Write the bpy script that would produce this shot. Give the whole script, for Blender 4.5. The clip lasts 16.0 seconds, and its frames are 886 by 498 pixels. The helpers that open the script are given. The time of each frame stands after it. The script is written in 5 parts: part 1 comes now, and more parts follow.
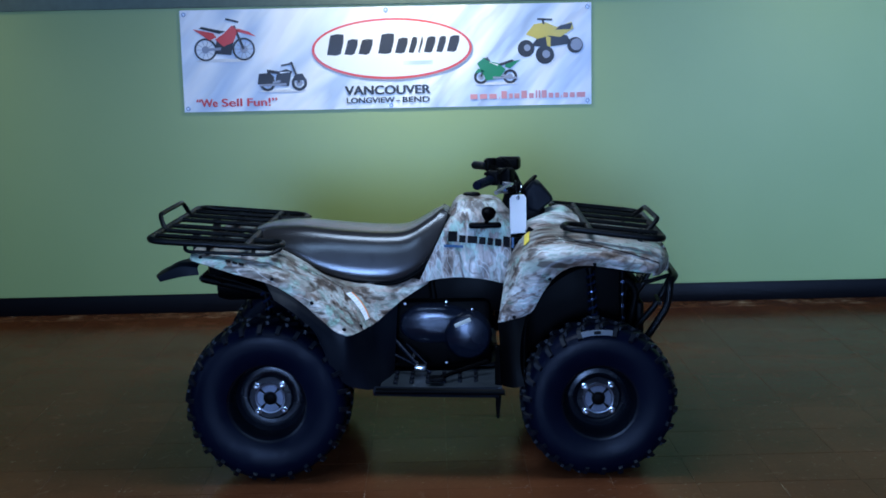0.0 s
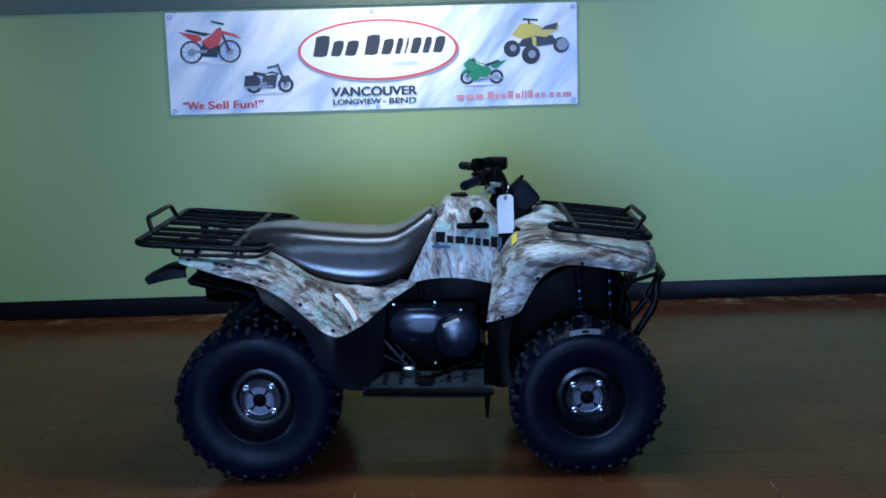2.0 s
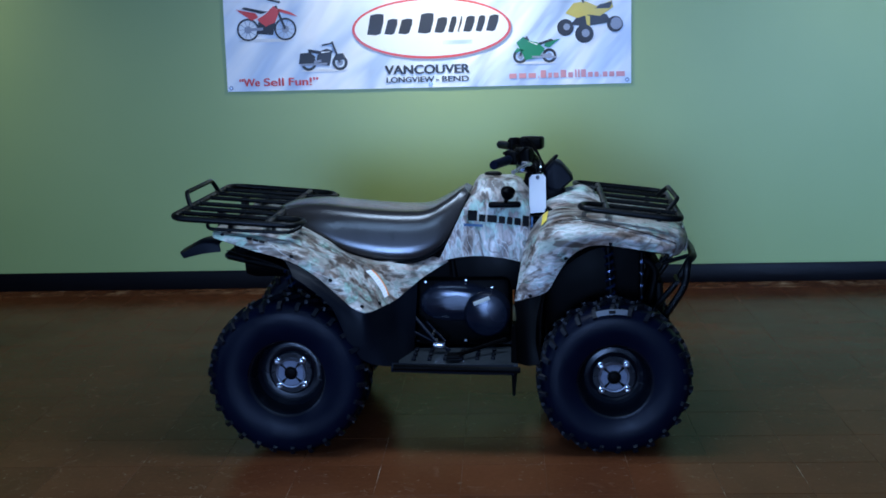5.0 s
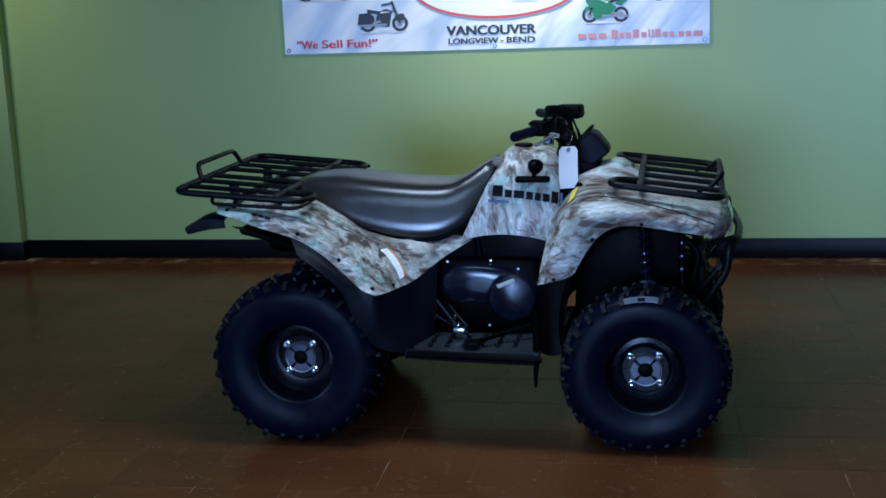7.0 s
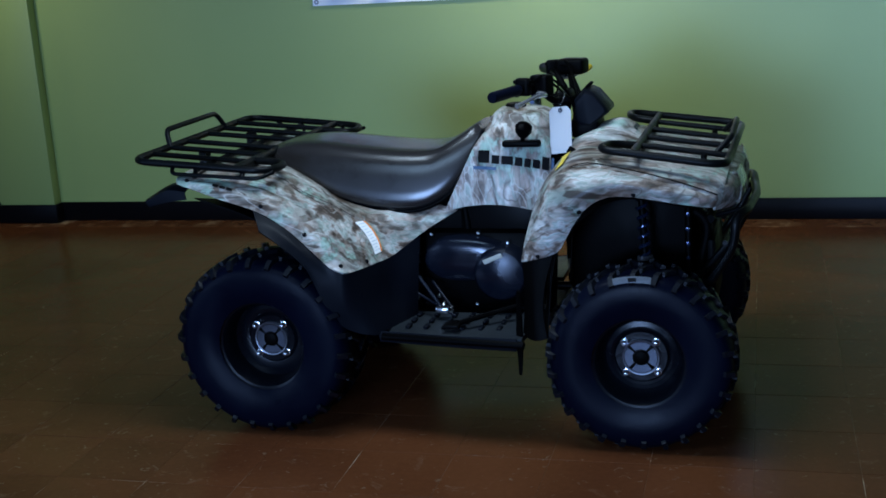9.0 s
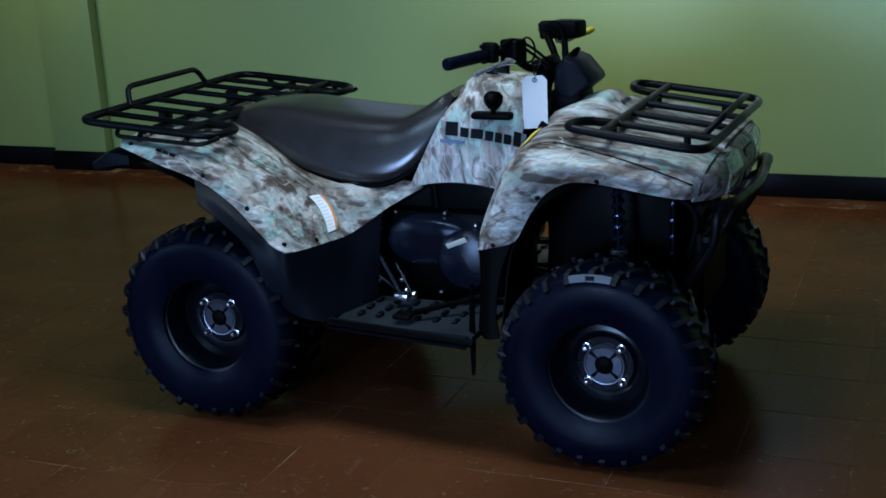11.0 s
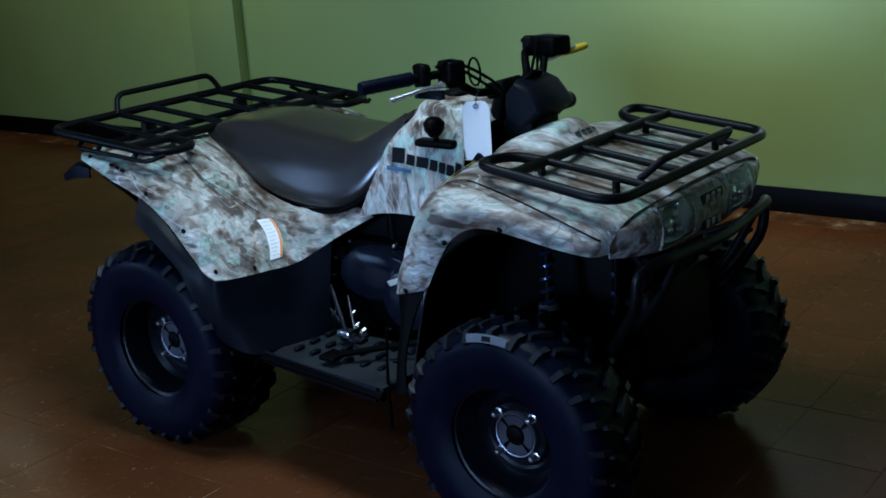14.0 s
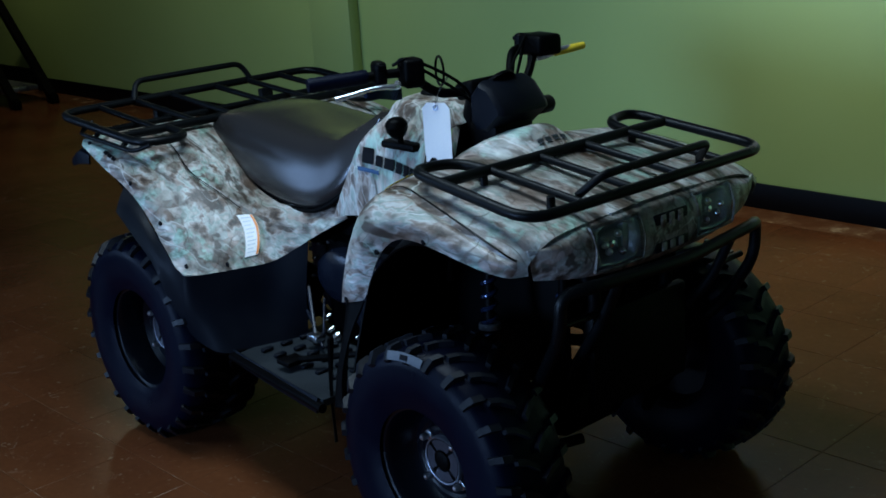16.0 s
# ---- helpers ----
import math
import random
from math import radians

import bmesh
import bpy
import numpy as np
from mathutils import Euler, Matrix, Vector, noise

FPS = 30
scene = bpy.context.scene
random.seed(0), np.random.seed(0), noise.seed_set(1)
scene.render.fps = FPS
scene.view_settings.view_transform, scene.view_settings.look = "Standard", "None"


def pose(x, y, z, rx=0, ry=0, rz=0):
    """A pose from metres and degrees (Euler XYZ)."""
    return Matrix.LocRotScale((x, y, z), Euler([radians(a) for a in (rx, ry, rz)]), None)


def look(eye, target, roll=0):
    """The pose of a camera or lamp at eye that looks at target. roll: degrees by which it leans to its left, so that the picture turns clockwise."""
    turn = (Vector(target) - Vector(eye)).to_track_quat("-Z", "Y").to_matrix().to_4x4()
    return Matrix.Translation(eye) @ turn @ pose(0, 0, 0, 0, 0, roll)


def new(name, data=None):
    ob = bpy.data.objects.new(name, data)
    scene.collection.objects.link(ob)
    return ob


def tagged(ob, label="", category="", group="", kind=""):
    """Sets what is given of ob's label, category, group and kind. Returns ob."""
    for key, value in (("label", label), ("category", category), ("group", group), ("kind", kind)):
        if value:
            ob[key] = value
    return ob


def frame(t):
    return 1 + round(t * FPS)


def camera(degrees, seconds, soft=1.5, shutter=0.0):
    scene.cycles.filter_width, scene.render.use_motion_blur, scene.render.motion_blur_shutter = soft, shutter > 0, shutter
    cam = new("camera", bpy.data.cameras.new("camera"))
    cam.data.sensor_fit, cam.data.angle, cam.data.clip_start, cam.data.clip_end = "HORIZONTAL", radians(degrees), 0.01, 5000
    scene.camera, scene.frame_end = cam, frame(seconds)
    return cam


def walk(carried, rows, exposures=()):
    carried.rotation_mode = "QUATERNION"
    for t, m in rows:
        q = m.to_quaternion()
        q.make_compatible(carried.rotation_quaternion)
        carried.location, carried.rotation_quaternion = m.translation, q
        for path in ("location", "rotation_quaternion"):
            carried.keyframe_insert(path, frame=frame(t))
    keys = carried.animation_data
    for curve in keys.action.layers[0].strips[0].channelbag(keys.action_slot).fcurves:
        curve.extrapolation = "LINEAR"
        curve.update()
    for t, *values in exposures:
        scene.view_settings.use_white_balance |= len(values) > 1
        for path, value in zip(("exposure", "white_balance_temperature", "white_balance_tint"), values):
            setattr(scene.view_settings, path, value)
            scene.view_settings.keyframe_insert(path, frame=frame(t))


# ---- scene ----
cam = camera(39.5, 16.0, soft=1.7)
PATH = [
    (0, (-0.03, -0.146, 1.62), (-0.015, 1.827, 1.297), -1.2),
    (0.5, (-0.029, -0.146, 1.625), (-0.001, 1.827, 1.3), -1.5),
    (1, (-0.035, -0.161, 1.616), (0.0, 1.813, 1.297), -1.6),
    (1.5, (-0.032, -0.161, 1.624), (0.002, 1.813, 1.305), -1.5),
    (2, (-0.031, -0.156, 1.622), (0.004, 1.818, 1.299), -1.6),
    (2.5, (-0.035, -0.16, 1.621), (0.004, 1.814, 1.299), -1.6),
    (3, (-0.032, -0.16, 1.615), (0.006, 1.813, 1.291), -1.7),
    (3.5, (-0.028, -0.156, 1.615), (0.002, 1.816, 1.286), -1.7),
    (4, (0.007, -0.152, 1.625), (0.028, 1.818, 1.278), -2.0),
    (4.5, (0.084, -0.165, 1.634), (0.08, 1.804, 1.286), -2.8),
    (5, (0.178, -0.192, 1.625), (0.076, 1.774, 1.27), -1.4),
    (5.2, (0.213, -0.172, 1.618), (0.062, 1.787, 1.242), -1.6),
    (7.3, (0.637, 0.259, 1.622), (0.266, 2.176, 1.188), -2.1),
    (7.5, (0.688, 0.289, 1.619), (0.281, 2.193, 1.164), -2.3),
    (8, (0.769, 0.408, 1.627), (0.373, 2.309, 1.147), -3.0),
    (8.5, (0.834, 0.571, 1.612), (0.391, 2.465, 1.148), -2.4),
    (9, (0.947, 0.712, 1.6), (0.447, 2.585, 1.109), -3.5),
    (9.2, (1.02, 0.782, 1.608), (0.483, 2.644, 1.114), -3.4),
    (11.3, (1.496, 1.389, 1.57), (0.696, 3.133, 1.003), -3.8),
    (11.5, (1.574, 1.45, 1.577), (0.726, 3.172, 1.013), -4.25),
    (12, (1.728, 1.56, 1.579), (0.828, 3.252, 1.012), -3.2),
    (12.5, (1.807, 1.675, 1.575), (0.863, 3.329, 0.965), -3.6),
    (13, (1.874, 1.86, 1.573), (0.857, 3.465, 0.951), -3.2),
    (13.5, (1.962, 2.002, 1.586), (0.908, 3.585, 0.964), -3.55),
    (14, (2.115, 2.115, 1.595), (0.962, 3.645, 1.019), -3.9),
    (14.5, (2.263, 2.22, 1.583), (1.033, 3.688, 1.005), -3.3),
    (15, (2.337, 2.379, 1.571), (1.065, 3.803, 0.974), -3.7),
    (15.5, (2.391, 2.548, 1.569), (1.059, 3.925, 0.994), -3.2),
    (16, (2.478, 2.678, 1.562), (1.073, 3.979, 0.984), -3.8),
]
walk(cam, [(t, look(eye, target, roll)) for t, eye, target, roll in PATH],
     exposures=[(0, -0.34, 5320, 14), (5.0, -0.34, 5320, 14), (8.0, -0.40, 5700, 11), (12.5, -0.40, 5850, 8), (16.0, -0.40, 5750, 5)])

# ---- world and light ----
world = bpy.data.worlds.new("world")
scene.world = world
world.use_nodes = True
world.node_tree.nodes["Background"].inputs[0].default_value = (0.30, 0.45, 0.8, 1)
world.node_tree.nodes["Background"].inputs[1].default_value = 0.3


def lamp(name, kind, m, energy, colour, sx=1.0, sy=1.0, spread=180):
    d = bpy.data.lights.new(name, kind)
    d.energy, d.color = energy, colour
    if kind == "AREA":
        d.shape, d.size, d.size_y, d.spread = "RECTANGLE", sx, sy, radians(spread)
    ob = new(name, d)
    ob.matrix_world = m
    return ob


# blue daylight through the shop windows behind and beside, pale panels overhead, warm downlights along the wall
for at, aim, watts, wide, spread in (((-1.2, -5.95, 1.5), (-0.2, 5.0, 0.9), 88, 2.2, 56), ((4.5, -5.95, 1.55), (4.7, 7.5, 1.25), 92, 2.3, 38)):
    lamp("window_daylight", "AREA", look(at, aim), watts, (0.40, 0.60, 1.0), wide, 1.8, spread)
lamp("window_daylight", "AREA", look((-5.58, 0.05, 1.55), (0.0, 2.6, 1.1)), 54, (0.42, 0.62, 1.0), 3.1, 1.5, 130)
for lx, ly, watts, tint in ((-0.50, 2.2, 26, (0.52, 0.75, 1.0)), (0.0, 4.3, 48, (0.74, 0.89, 1.0))):
    lamp("ceiling_panel_light", "AREA", pose(lx, ly, 2.47), watts, tint, 1.2, 0.6)
for lx, ly, watts, tilt, wide in ((-7.5, 6.55, 4, 36, 130), (-5.2, 6.65, 7, 4, 180), (-3.5, 6.55, 7.5, 36, 130), (-0.15, 6.55, 17, 36, 130), (2.3, 6.55, 3.5, 36, 130)):
    lamp("downlight_glow", "AREA", pose(lx, ly, 2.46, tilt), watts, (1.0, 0.90, 0.58), 0.16, 0.16, wide)

# ---- materials ----


def material(name, base, rough=0.5, metal=0.0, spec=0.5):
    m = bpy.data.materials.new(name)
    m.use_nodes = True
    b = m.node_tree.nodes["Principled BSDF"]
    b.inputs["Base Color"].default_value = (*base, 1)
    b.inputs["Roughness"].default_value = rough
    b.inputs["Metallic"].default_value = metal
    b.inputs["Specular IOR Level"].default_value = spec
    return m


def node(m, kind, **props):
    n = m.node_tree.nodes.new(kind)
    for k, v in props.items():
        if k in n.inputs:
            n.inputs[k].default_value = v
    return n


def link(m, a, b):
    m.node_tree.links.new(a, b)


def coords(m, scale=(1, 1, 1), generated="Object"):
    tc = node(m, "ShaderNodeTexCoord")
    mp = node(m, "ShaderNodeMapping")
    mp.inputs["Scale"].default_value = scale
    link(m, tc.outputs[generated], mp.inputs["Vector"])
    return mp.outputs["Vector"]


def ramp(m, fac, stops):
    r = node(m, "ShaderNodeValToRGB")
    while len(r.color_ramp.elements) < len(stops):
        r.color_ramp.elements.new(0.5)
    for e, (p, c) in zip(r.color_ramp.elements, stops):
        e.position, e.color = p, (*c, 1) if len(c) == 3 else c
    link(m, fac, r.inputs["Fac"])
    return r.outputs["Color"]


def noise_tex(m, vec, scale, detail=4, rough=0.55, distort=0.0):
    n = node(m, "ShaderNodeTexNoise", Scale=scale, Detail=detail, Roughness=rough, Distortion=distort)
    link(m, vec, n.inputs["Vector"])
    return n.outputs["Fac"]


def mix(m, fac, a, b, blend="MIX"):
    n = m.node_tree.nodes.new("ShaderNodeMix")
    n.data_type, n.blend_type = "RGBA", blend
    for s, v in ((n.inputs[0], fac), (n.inputs[6], a), (n.inputs[7], b)):
        if isinstance(v, (int, float)):
            s.default_value = v
        elif isinstance(v, tuple):
            s.default_value = (*v, 1)
        else:
            link(m, v, s)
    return n.outputs[2]


def bump(m, height, strength=0.2, distance=0.01):
    n = node(m, "ShaderNodeBump", Strength=strength, Distance=distance)
    link(m, height, n.inputs["Height"])
    link(m, n.outputs["Normal"], m.node_tree.nodes["Principled BSDF"].inputs["Normal"])


def worn(name, base, rough, metal=0.0, scale=30.0, vary=0.25, bump_strength=0.15, spec=0.5, rough_vary=0.15):
    """A surface with fine grain, broad blotches and uneven gloss."""
    m = material(name, base, rough, metal, spec)
    p = m.node_tree.nodes["Principled BSDF"]
    v = coords(m)
    fine, broad = noise_tex(m, v, scale * 6, 6), noise_tex(m, v, scale / 8, 3)
    dark = tuple(c * (1 - vary) for c in base)
    light = tuple(min(1, c * (1 + vary)) for c in base)
    col = mix(m, 0.45, ramp(m, broad, [(0.3, dark), (0.7, light)]), ramp(m, fine, [(0.3, dark), (0.7, light)]))
    link(m, col, p.inputs["Base Color"])
    rr = ramp(m, broad, [(0.3, (max(0, rough - rough_vary),) * 3), (0.7, (min(1, rough + rough_vary),) * 3)])
    link(m, rr, p.inputs["Roughness"])
    bump(m, fine, bump_strength, 0.002)
    return m


def camo_material(name, along):
    """Woodland print: pale bark, leaf litter, dark hollows, green sprigs and straw, with its twigs running along one axis."""
    m = material(name, (0.3, 0.27, 0.22), 0.42, spec=0.35)
    p = m.node_tree.nodes["Principled BSDF"]
    v = coords(m)

    def warped(vec, scale, amount):
        w = node(m, "ShaderNodeTexNoise", Scale=scale, Detail=2.0)
        link(m, vec, w.inputs["Vector"])
        a = node(m, "ShaderNodeVectorMath")
        a.operation = "MULTIPLY_ADD"
        link(m, w.outputs["Color"], a.inputs[0])
        a.inputs[1].default_value = (amount,) * 3
        link(m, vec, a.inputs[2])
        return a.outputs[0]

    soft = warped(v, 5.0, 0.035)

    def drawn(long, wide, turn=0.0, tilt=0.0, move=0.0, vec=None):
        """Space scaled by long down the twigs and by wide across them, leaning by turn and tilt."""
        t = node(m, "ShaderNodeMapping")
        t.inputs["Rotation"].default_value = (tilt, turn, turn * 0.7) if along == 0 else (turn, tilt, turn * 0.5)
        t.inputs["Location"].default_value = (move, move * 0.7, move * 1.3)
        link(m, vec or soft, t.inputs["Vector"])
        mp = node(m, "ShaderNodeMapping")
        mp.inputs["Scale"].default_value = [long if k == along else wide for k in range(3)]
        link(m, t.outputs["Vector"], mp.inputs["Vector"])
        return mp.outputs["Vector"]

    def step(fac, lo, hi, top=1.0):
        return ramp(m, fac, [(lo, (0, 0, 0)), (hi, (top,) * 3)])

    def both(a, b):
        return mix(m, 1.0, a, b, "MULTIPLY")

    def leaves(long, wide, turn, tilt, move, vec, loose=1.0):
        """Overlapping leaf shapes: a random share and the depth into the gaps between them."""
        n = node(m, "ShaderNodeTexVoronoi", Scale=1.0, Randomness=loose)
        link(m, drawn(long, wide, turn, tilt, move, vec), n.inputs["Vector"])
        sep = node(m, "ShaderNodeSeparateColor")
        link(m, n.outputs["Color"], sep.inputs[0])
        return sep.outputs[0], sep.outputs[1], n.outputs["Distance"]

    frayed = warped(soft, 34.0, 0.015)
    sway = warped(v, 7.0, 0.008)
    # soft patches of bark, litter and shade, lying along the print
    broad = noise_tex(m, drawn(7, 24, 0.12, 0.15, 0.0, frayed), 1.0, 3, 0.55)
    col = ramp(m, broad, [(0.33, (0.060, 0.047, 0.040)), (0.40, (0.15, 0.115, 0.093)), (0.455, (0.32, 0.27, 0.24)), (0.51, (0.52, 0.52, 0.49)), (0.56, (0.30, 0.36, 0.325)), (0.61, (0.48, 0.42, 0.38)), (0.67, (0.60, 0.60, 0.58))])
    # leaves, soft and of many tints, lying two ways
    for k, (long, wide, turn, tilt, lo, most) in enumerate(((9, 28, 0.15, 0.2, 0.46, 0.8), (17, 42, 0.5, -0.4, 0.50, 0.8))):
        tone, other, gap = leaves(long, wide, turn, tilt, 3.0 + 4 * k, frayed)
        leaf = ramp(m, tone, [(0.0, (0.09, 0.065, 0.05)), (0.18, (0.26, 0.19, 0.15)), (0.36, (0.50, 0.46, 0.42)), (0.54, (0.30, 0.36, 0.31)), (0.72, (0.58, 0.57, 0.55)), (0.86, (0.46, 0.36, 0.31)), (1.0, (0.14, 0.115, 0.09))])
        leaf = mix(m, 1.0, leaf, ramp(m, gap, [(0.15, (1.15,) * 3), (0.80, (0.40,) * 3)]), "MULTIPLY")
        where = noise_tex(m, drawn(7, 12, turn, move=14.0 + 5 * k, vec=frayed), 1.0, 3, 0.5)
        col = mix(m, step(where, lo, lo + 0.14, most), col, leaf)
    # fine grain down the bark and dark strokes between its plates
    streak = noise_tex(m, drawn(7, 60, 0.12, 0.1, 5.0, sway), 1.0, 4, 0.6)
    col = mix(m, 0.75, col, ramp(m, streak, [(0.32, (0.52,) * 3), (0.46, (0.95,) * 3), (0.60, (1.10,) * 3), (0.72, (1.28,) * 3)]), "MULTIPLY")
    stroke_ = noise_tex(m, drawn(2.6, 30, -0.05, 0.25, 23.0, sway), 1.0, 2, 0.5)
    col = mix(m, step(stroke_, 0.585, 0.65, 0.85), col, (0.062, 0.048, 0.040))
    drift = noise_tex(m, drawn(3, 6, 0.3, 0.2, 31.0, soft), 1.0, 2, 0.5)
    col = mix(m, 1.0, col, ramp(m, drift, [(0.36, (0.62, 0.58, 0.53)), (0.50, (0.90, 0.89, 0.87)), (0.64, (1.08, 1.09, 1.08))]), "MULTIPLY")
    # green sprigs in clumps
    clump = step(noise_tex(m, drawn(6, 7, move=13.0), 1.0, 3, 0.5), 0.56, 0.61)
    sprig = step(noise_tex(m, drawn(18, 30, 0.4, move=17.0, vec=frayed), 1.0, 4, 0.6), 0.45, 0.54, 0.75)
    col = mix(m, both(clump, sprig), col, ramp(m, streak, [(0.35, (0.12, 0.19, 0.14)), (0.62, (0.37, 0.53, 0.44))]))
    # a few broken twigs and pale grass stems
    for k, (long, wide, turn, tilt, half, most, tint) in enumerate(((1.4, 11, 0.10, 0.3, 0.020, 0.8, (0.06, 0.046, 0.036)), (2.2, 16, 0.55, -0.3, 0.018, 0.7, (0.07, 0.052, 0.040)), (1.5, 20, -0.30, 0.4, 0.012, 0.6, (0.66, 0.64, 0.59)))):
        n = noise_tex(m, drawn(long, wide, turn, tilt, k * 3.1 + 40, sway), 1.0, 1, 0.4)
        line = ramp(m, n, [(0.5 - half, (0, 0, 0)), (0.5, (most,) * 3), (0.5 + half, (0, 0, 0))])
        broken = step(noise_tex(m, drawn(5, 9, turn, tilt, k * 2.3 + 60, soft), 1.0, 2, 0.5), 0.50, 0.57)
        col = mix(m, both(line, broken), col, tint)
    sharp = node(m, "ShaderNodeBrightContrast", Bright=0.0, Contrast=0.03)
    link(m, col, sharp.inputs["Color"])
    link(m, sharp.outputs["Color"], p.inputs["Base Color"])
    bump(m, noise_tex(m, v, 160, 3), 0.05, 0.001)
    return m


def wall_material():
    m = material("green_wall_paint", (0.27, 0.36, 0.14), 0.42)
    p = m.node_tree.nodes["Principled BSDF"]
    v = coords(m)
    broad = noise_tex(m, v, 0.7, 3)
    col = ramp(m, broad, [(0.3, (0.275, 0.37, 0.118)), (0.7, (0.315, 0.41, 0.138))])
    link(m, col, p.inputs["Base Color"])
    bump(m, noise_tex(m, v, 220, 4), 0.12, 0.002)
    return m


def tile_material():
    m = material("brown_floor_tile", (0.1008, 0.0504, 0.0294), 0.25, spec=0.06)
    p = m.node_tree.nodes["Principled BSDF"]
    v = coords(m, generated="Object")
    geo = node(m, "ShaderNodeNewGeometry")
    info = node(m, "ShaderNodeObjectInfo")
    n1 = noise_tex(m, geo.outputs["Position"], 3.5, 6, 0.6, 0.3)
    n2 = noise_tex(m, geo.outputs["Position"], 45, 5, 0.6)
    n3 = noise_tex(m, geo.outputs["Position"], 1.1, 3, 0.5, 0.5)
    col = ramp(m, n1, [(0.3, (0.0504, 0.0176, 0.0069)), (0.7, (0.1344, 0.0479, 0.0172))])
    col = mix(m, 0.35, col, ramp(m, n2, [(0.35, (0.0504, 0.0172, 0.0071)), (0.7, (0.1890, 0.0706, 0.0269))]))
    col = mix(m, 0.6, col, ramp(m, n3, [(0.36, (0.0571, 0.0193, 0.0077)), (0.62, (0.1470, 0.0538, 0.0202))]))
    each = node(m, "ShaderNodeMath")
    each.operation = "ADD"
    link(m, info.outputs["Random"], each.inputs[0])
    link(m, geo.outputs["Random Per Island"], each.inputs[1])
    frac = node(m, "ShaderNodeMath")
    frac.operation = "FRACT"
    link(m, each.outputs[0], frac.inputs[0])
    col = mix(m, 0.35, col, ramp(m, frac.outputs[0], [(0.0, (0.0756, 0.0235, 0.0092)), (1.0, (0.1386, 0.0437, 0.0164))]))
    # pale scuffs and specks of dirt
    scuff = ramp(m, noise_tex(m, geo.outputs["Position"], 30, 3, 0.5, 1.5), [(0.66, (0, 0, 0)), (0.72, (0.5,) * 3)])
    col = mix(m, scuff, col, (0.2016, 0.1386, 0.0840))
    smear = ramp(m, noise_tex(m, geo.outputs["Position"], 5.5, 6, 0.7, 2.0), [(0.60, (0, 0, 0)), (0.74, (0.45,) * 3)])
    col = mix(m, smear, col, (0.2268, 0.1344, 0.0756))
    link(m, col, p.inputs["Base Color"])
    link(m, ramp(m, n1, [(0.3, (0.09,) * 3), (0.7, (0.26,) * 3)]), p.inputs["Roughness"])
    bump(m, mix(m, 0.45, noise_tex(m, geo.outputs["Position"], 14, 4), noise_tex(m, geo.outputs["Position"], 130, 5, 0.7)), 0.16, 0.006)
    return m


def joint_material():
    """Tile joints: mostly grimed over, scuffed pale here and there."""
    m = material("tile_joint", (0.03, 0.013, 0.007), 0.22, spec=0.06)
    v = coords(m)
    col = ramp(m, noise_tex(m, v, 4.5, 6, 0.7), [(0.44, (0.10, 0.038, 0.0165)), (0.56, (0.15, 0.075, 0.038)), (0.66, (0.44, 0.32, 0.21))])
    link(m, col, m.node_tree.nodes["Principled BSDF"].inputs["Base Color"])
    return m


def banner_material():
    """White vinyl, slightly rippled; pale blue-grey streaks paint in printed swooshes and fold shading."""
    m = material("banner_vinyl", (0.82, 0.86, 0.92), 0.42)
    v = coords(m, (1.0, 1.0, 1.0))
    lean = node(m, "ShaderNodeMapping")
    lean.inputs["Rotation"].default_value = (0, 0.85, 0)
    link(m, v, lean.inputs["Vector"])
    mp = node(m, "ShaderNodeMapping")
    mp.inputs["Scale"].default_value = (0.8, 1, 3.0)
    link(m, lean.outputs["Vector"], mp.inputs["Vector"])
    n = noise_tex(m, mp.outputs["Vector"], 1.5, 2, 0.4, 0.3)
    # the blue-grey stops carry the folds' shade along with the print
    col = ramp(m, n, [(0.36, (0.50, 0.60, 0.78)), (0.49, (0.76, 0.82, 0.91)), (0.58, (0.92, 0.93, 0.95))])
    link(m, col, m.node_tree.nodes["Principled BSDF"].inputs["Base Color"])
    bump(m, noise_tex(m, mp.outputs["Vector"], 2.5, 2, 0.4), 0.85, 0.05)
    return m


CAMO = camo_material("camo_print_along", 0)
CAMO_UP = camo_material("camo_print_upright", 2)
WALL = wall_material()
TILE = tile_material()
GROUT = joint_material()
BASE = worn("black_baseboard_vinyl", (0.003, 0.003, 0.004), 0.40, scale=12, rough_vary=0.05, spec=0.10)
SPRING = worn("blue_grey_spring_steel", (0.012, 0.02, 0.05), 0.22, 0.5, scale=30)
DULL_MIRROR = worn("dulled_reflector", (0.26, 0.29, 0.29), 0.30, 0.7, scale=20, rough_vary=0.06)
SCUFF = worn("scuffed_grey_sticker", (0.075, 0.085, 0.10), 0.5, scale=60, vary=0.5)
POLISHED = worn("polished_reflector", (0.88, 0.90, 0.93), 0.07, 1.0, scale=20, vary=0.04, bump_strength=0.0, rough_vary=0.02)
SCUFF_DARK = worn("faded_dark_print", (0.03, 0.035, 0.04), 0.5, scale=60, vary=0.4)
PRINT = worn("faded_print", (0.70, 0.71, 0.73), 0.5, scale=30)
HUB = worn("dark_cast_hub", (0.085, 0.092, 0.115), 0.34, 0.8, scale=30, vary=0.25)
BAND = worn("grey_green_wall_band", (0.12, 0.16, 0.12), 0.4, scale=4)
# ceiling and walls out of view, darkened to cut the bounced fill light
CEIL = worn("dark_unseen_ceiling", (0.10, 0.10, 0.10), 0.85, scale=20, vary=0.06)
DARK_WALL = worn("dark_unseen_wall", (0.07, 0.075, 0.07), 0.7, scale=5, vary=0.1)
RUBBER = worn("black_tyre_rubber", (0.0010, 0.0020, 0.0078), 0.42, scale=40, vary=0.3, bump_strength=0.3, spec=0.07)
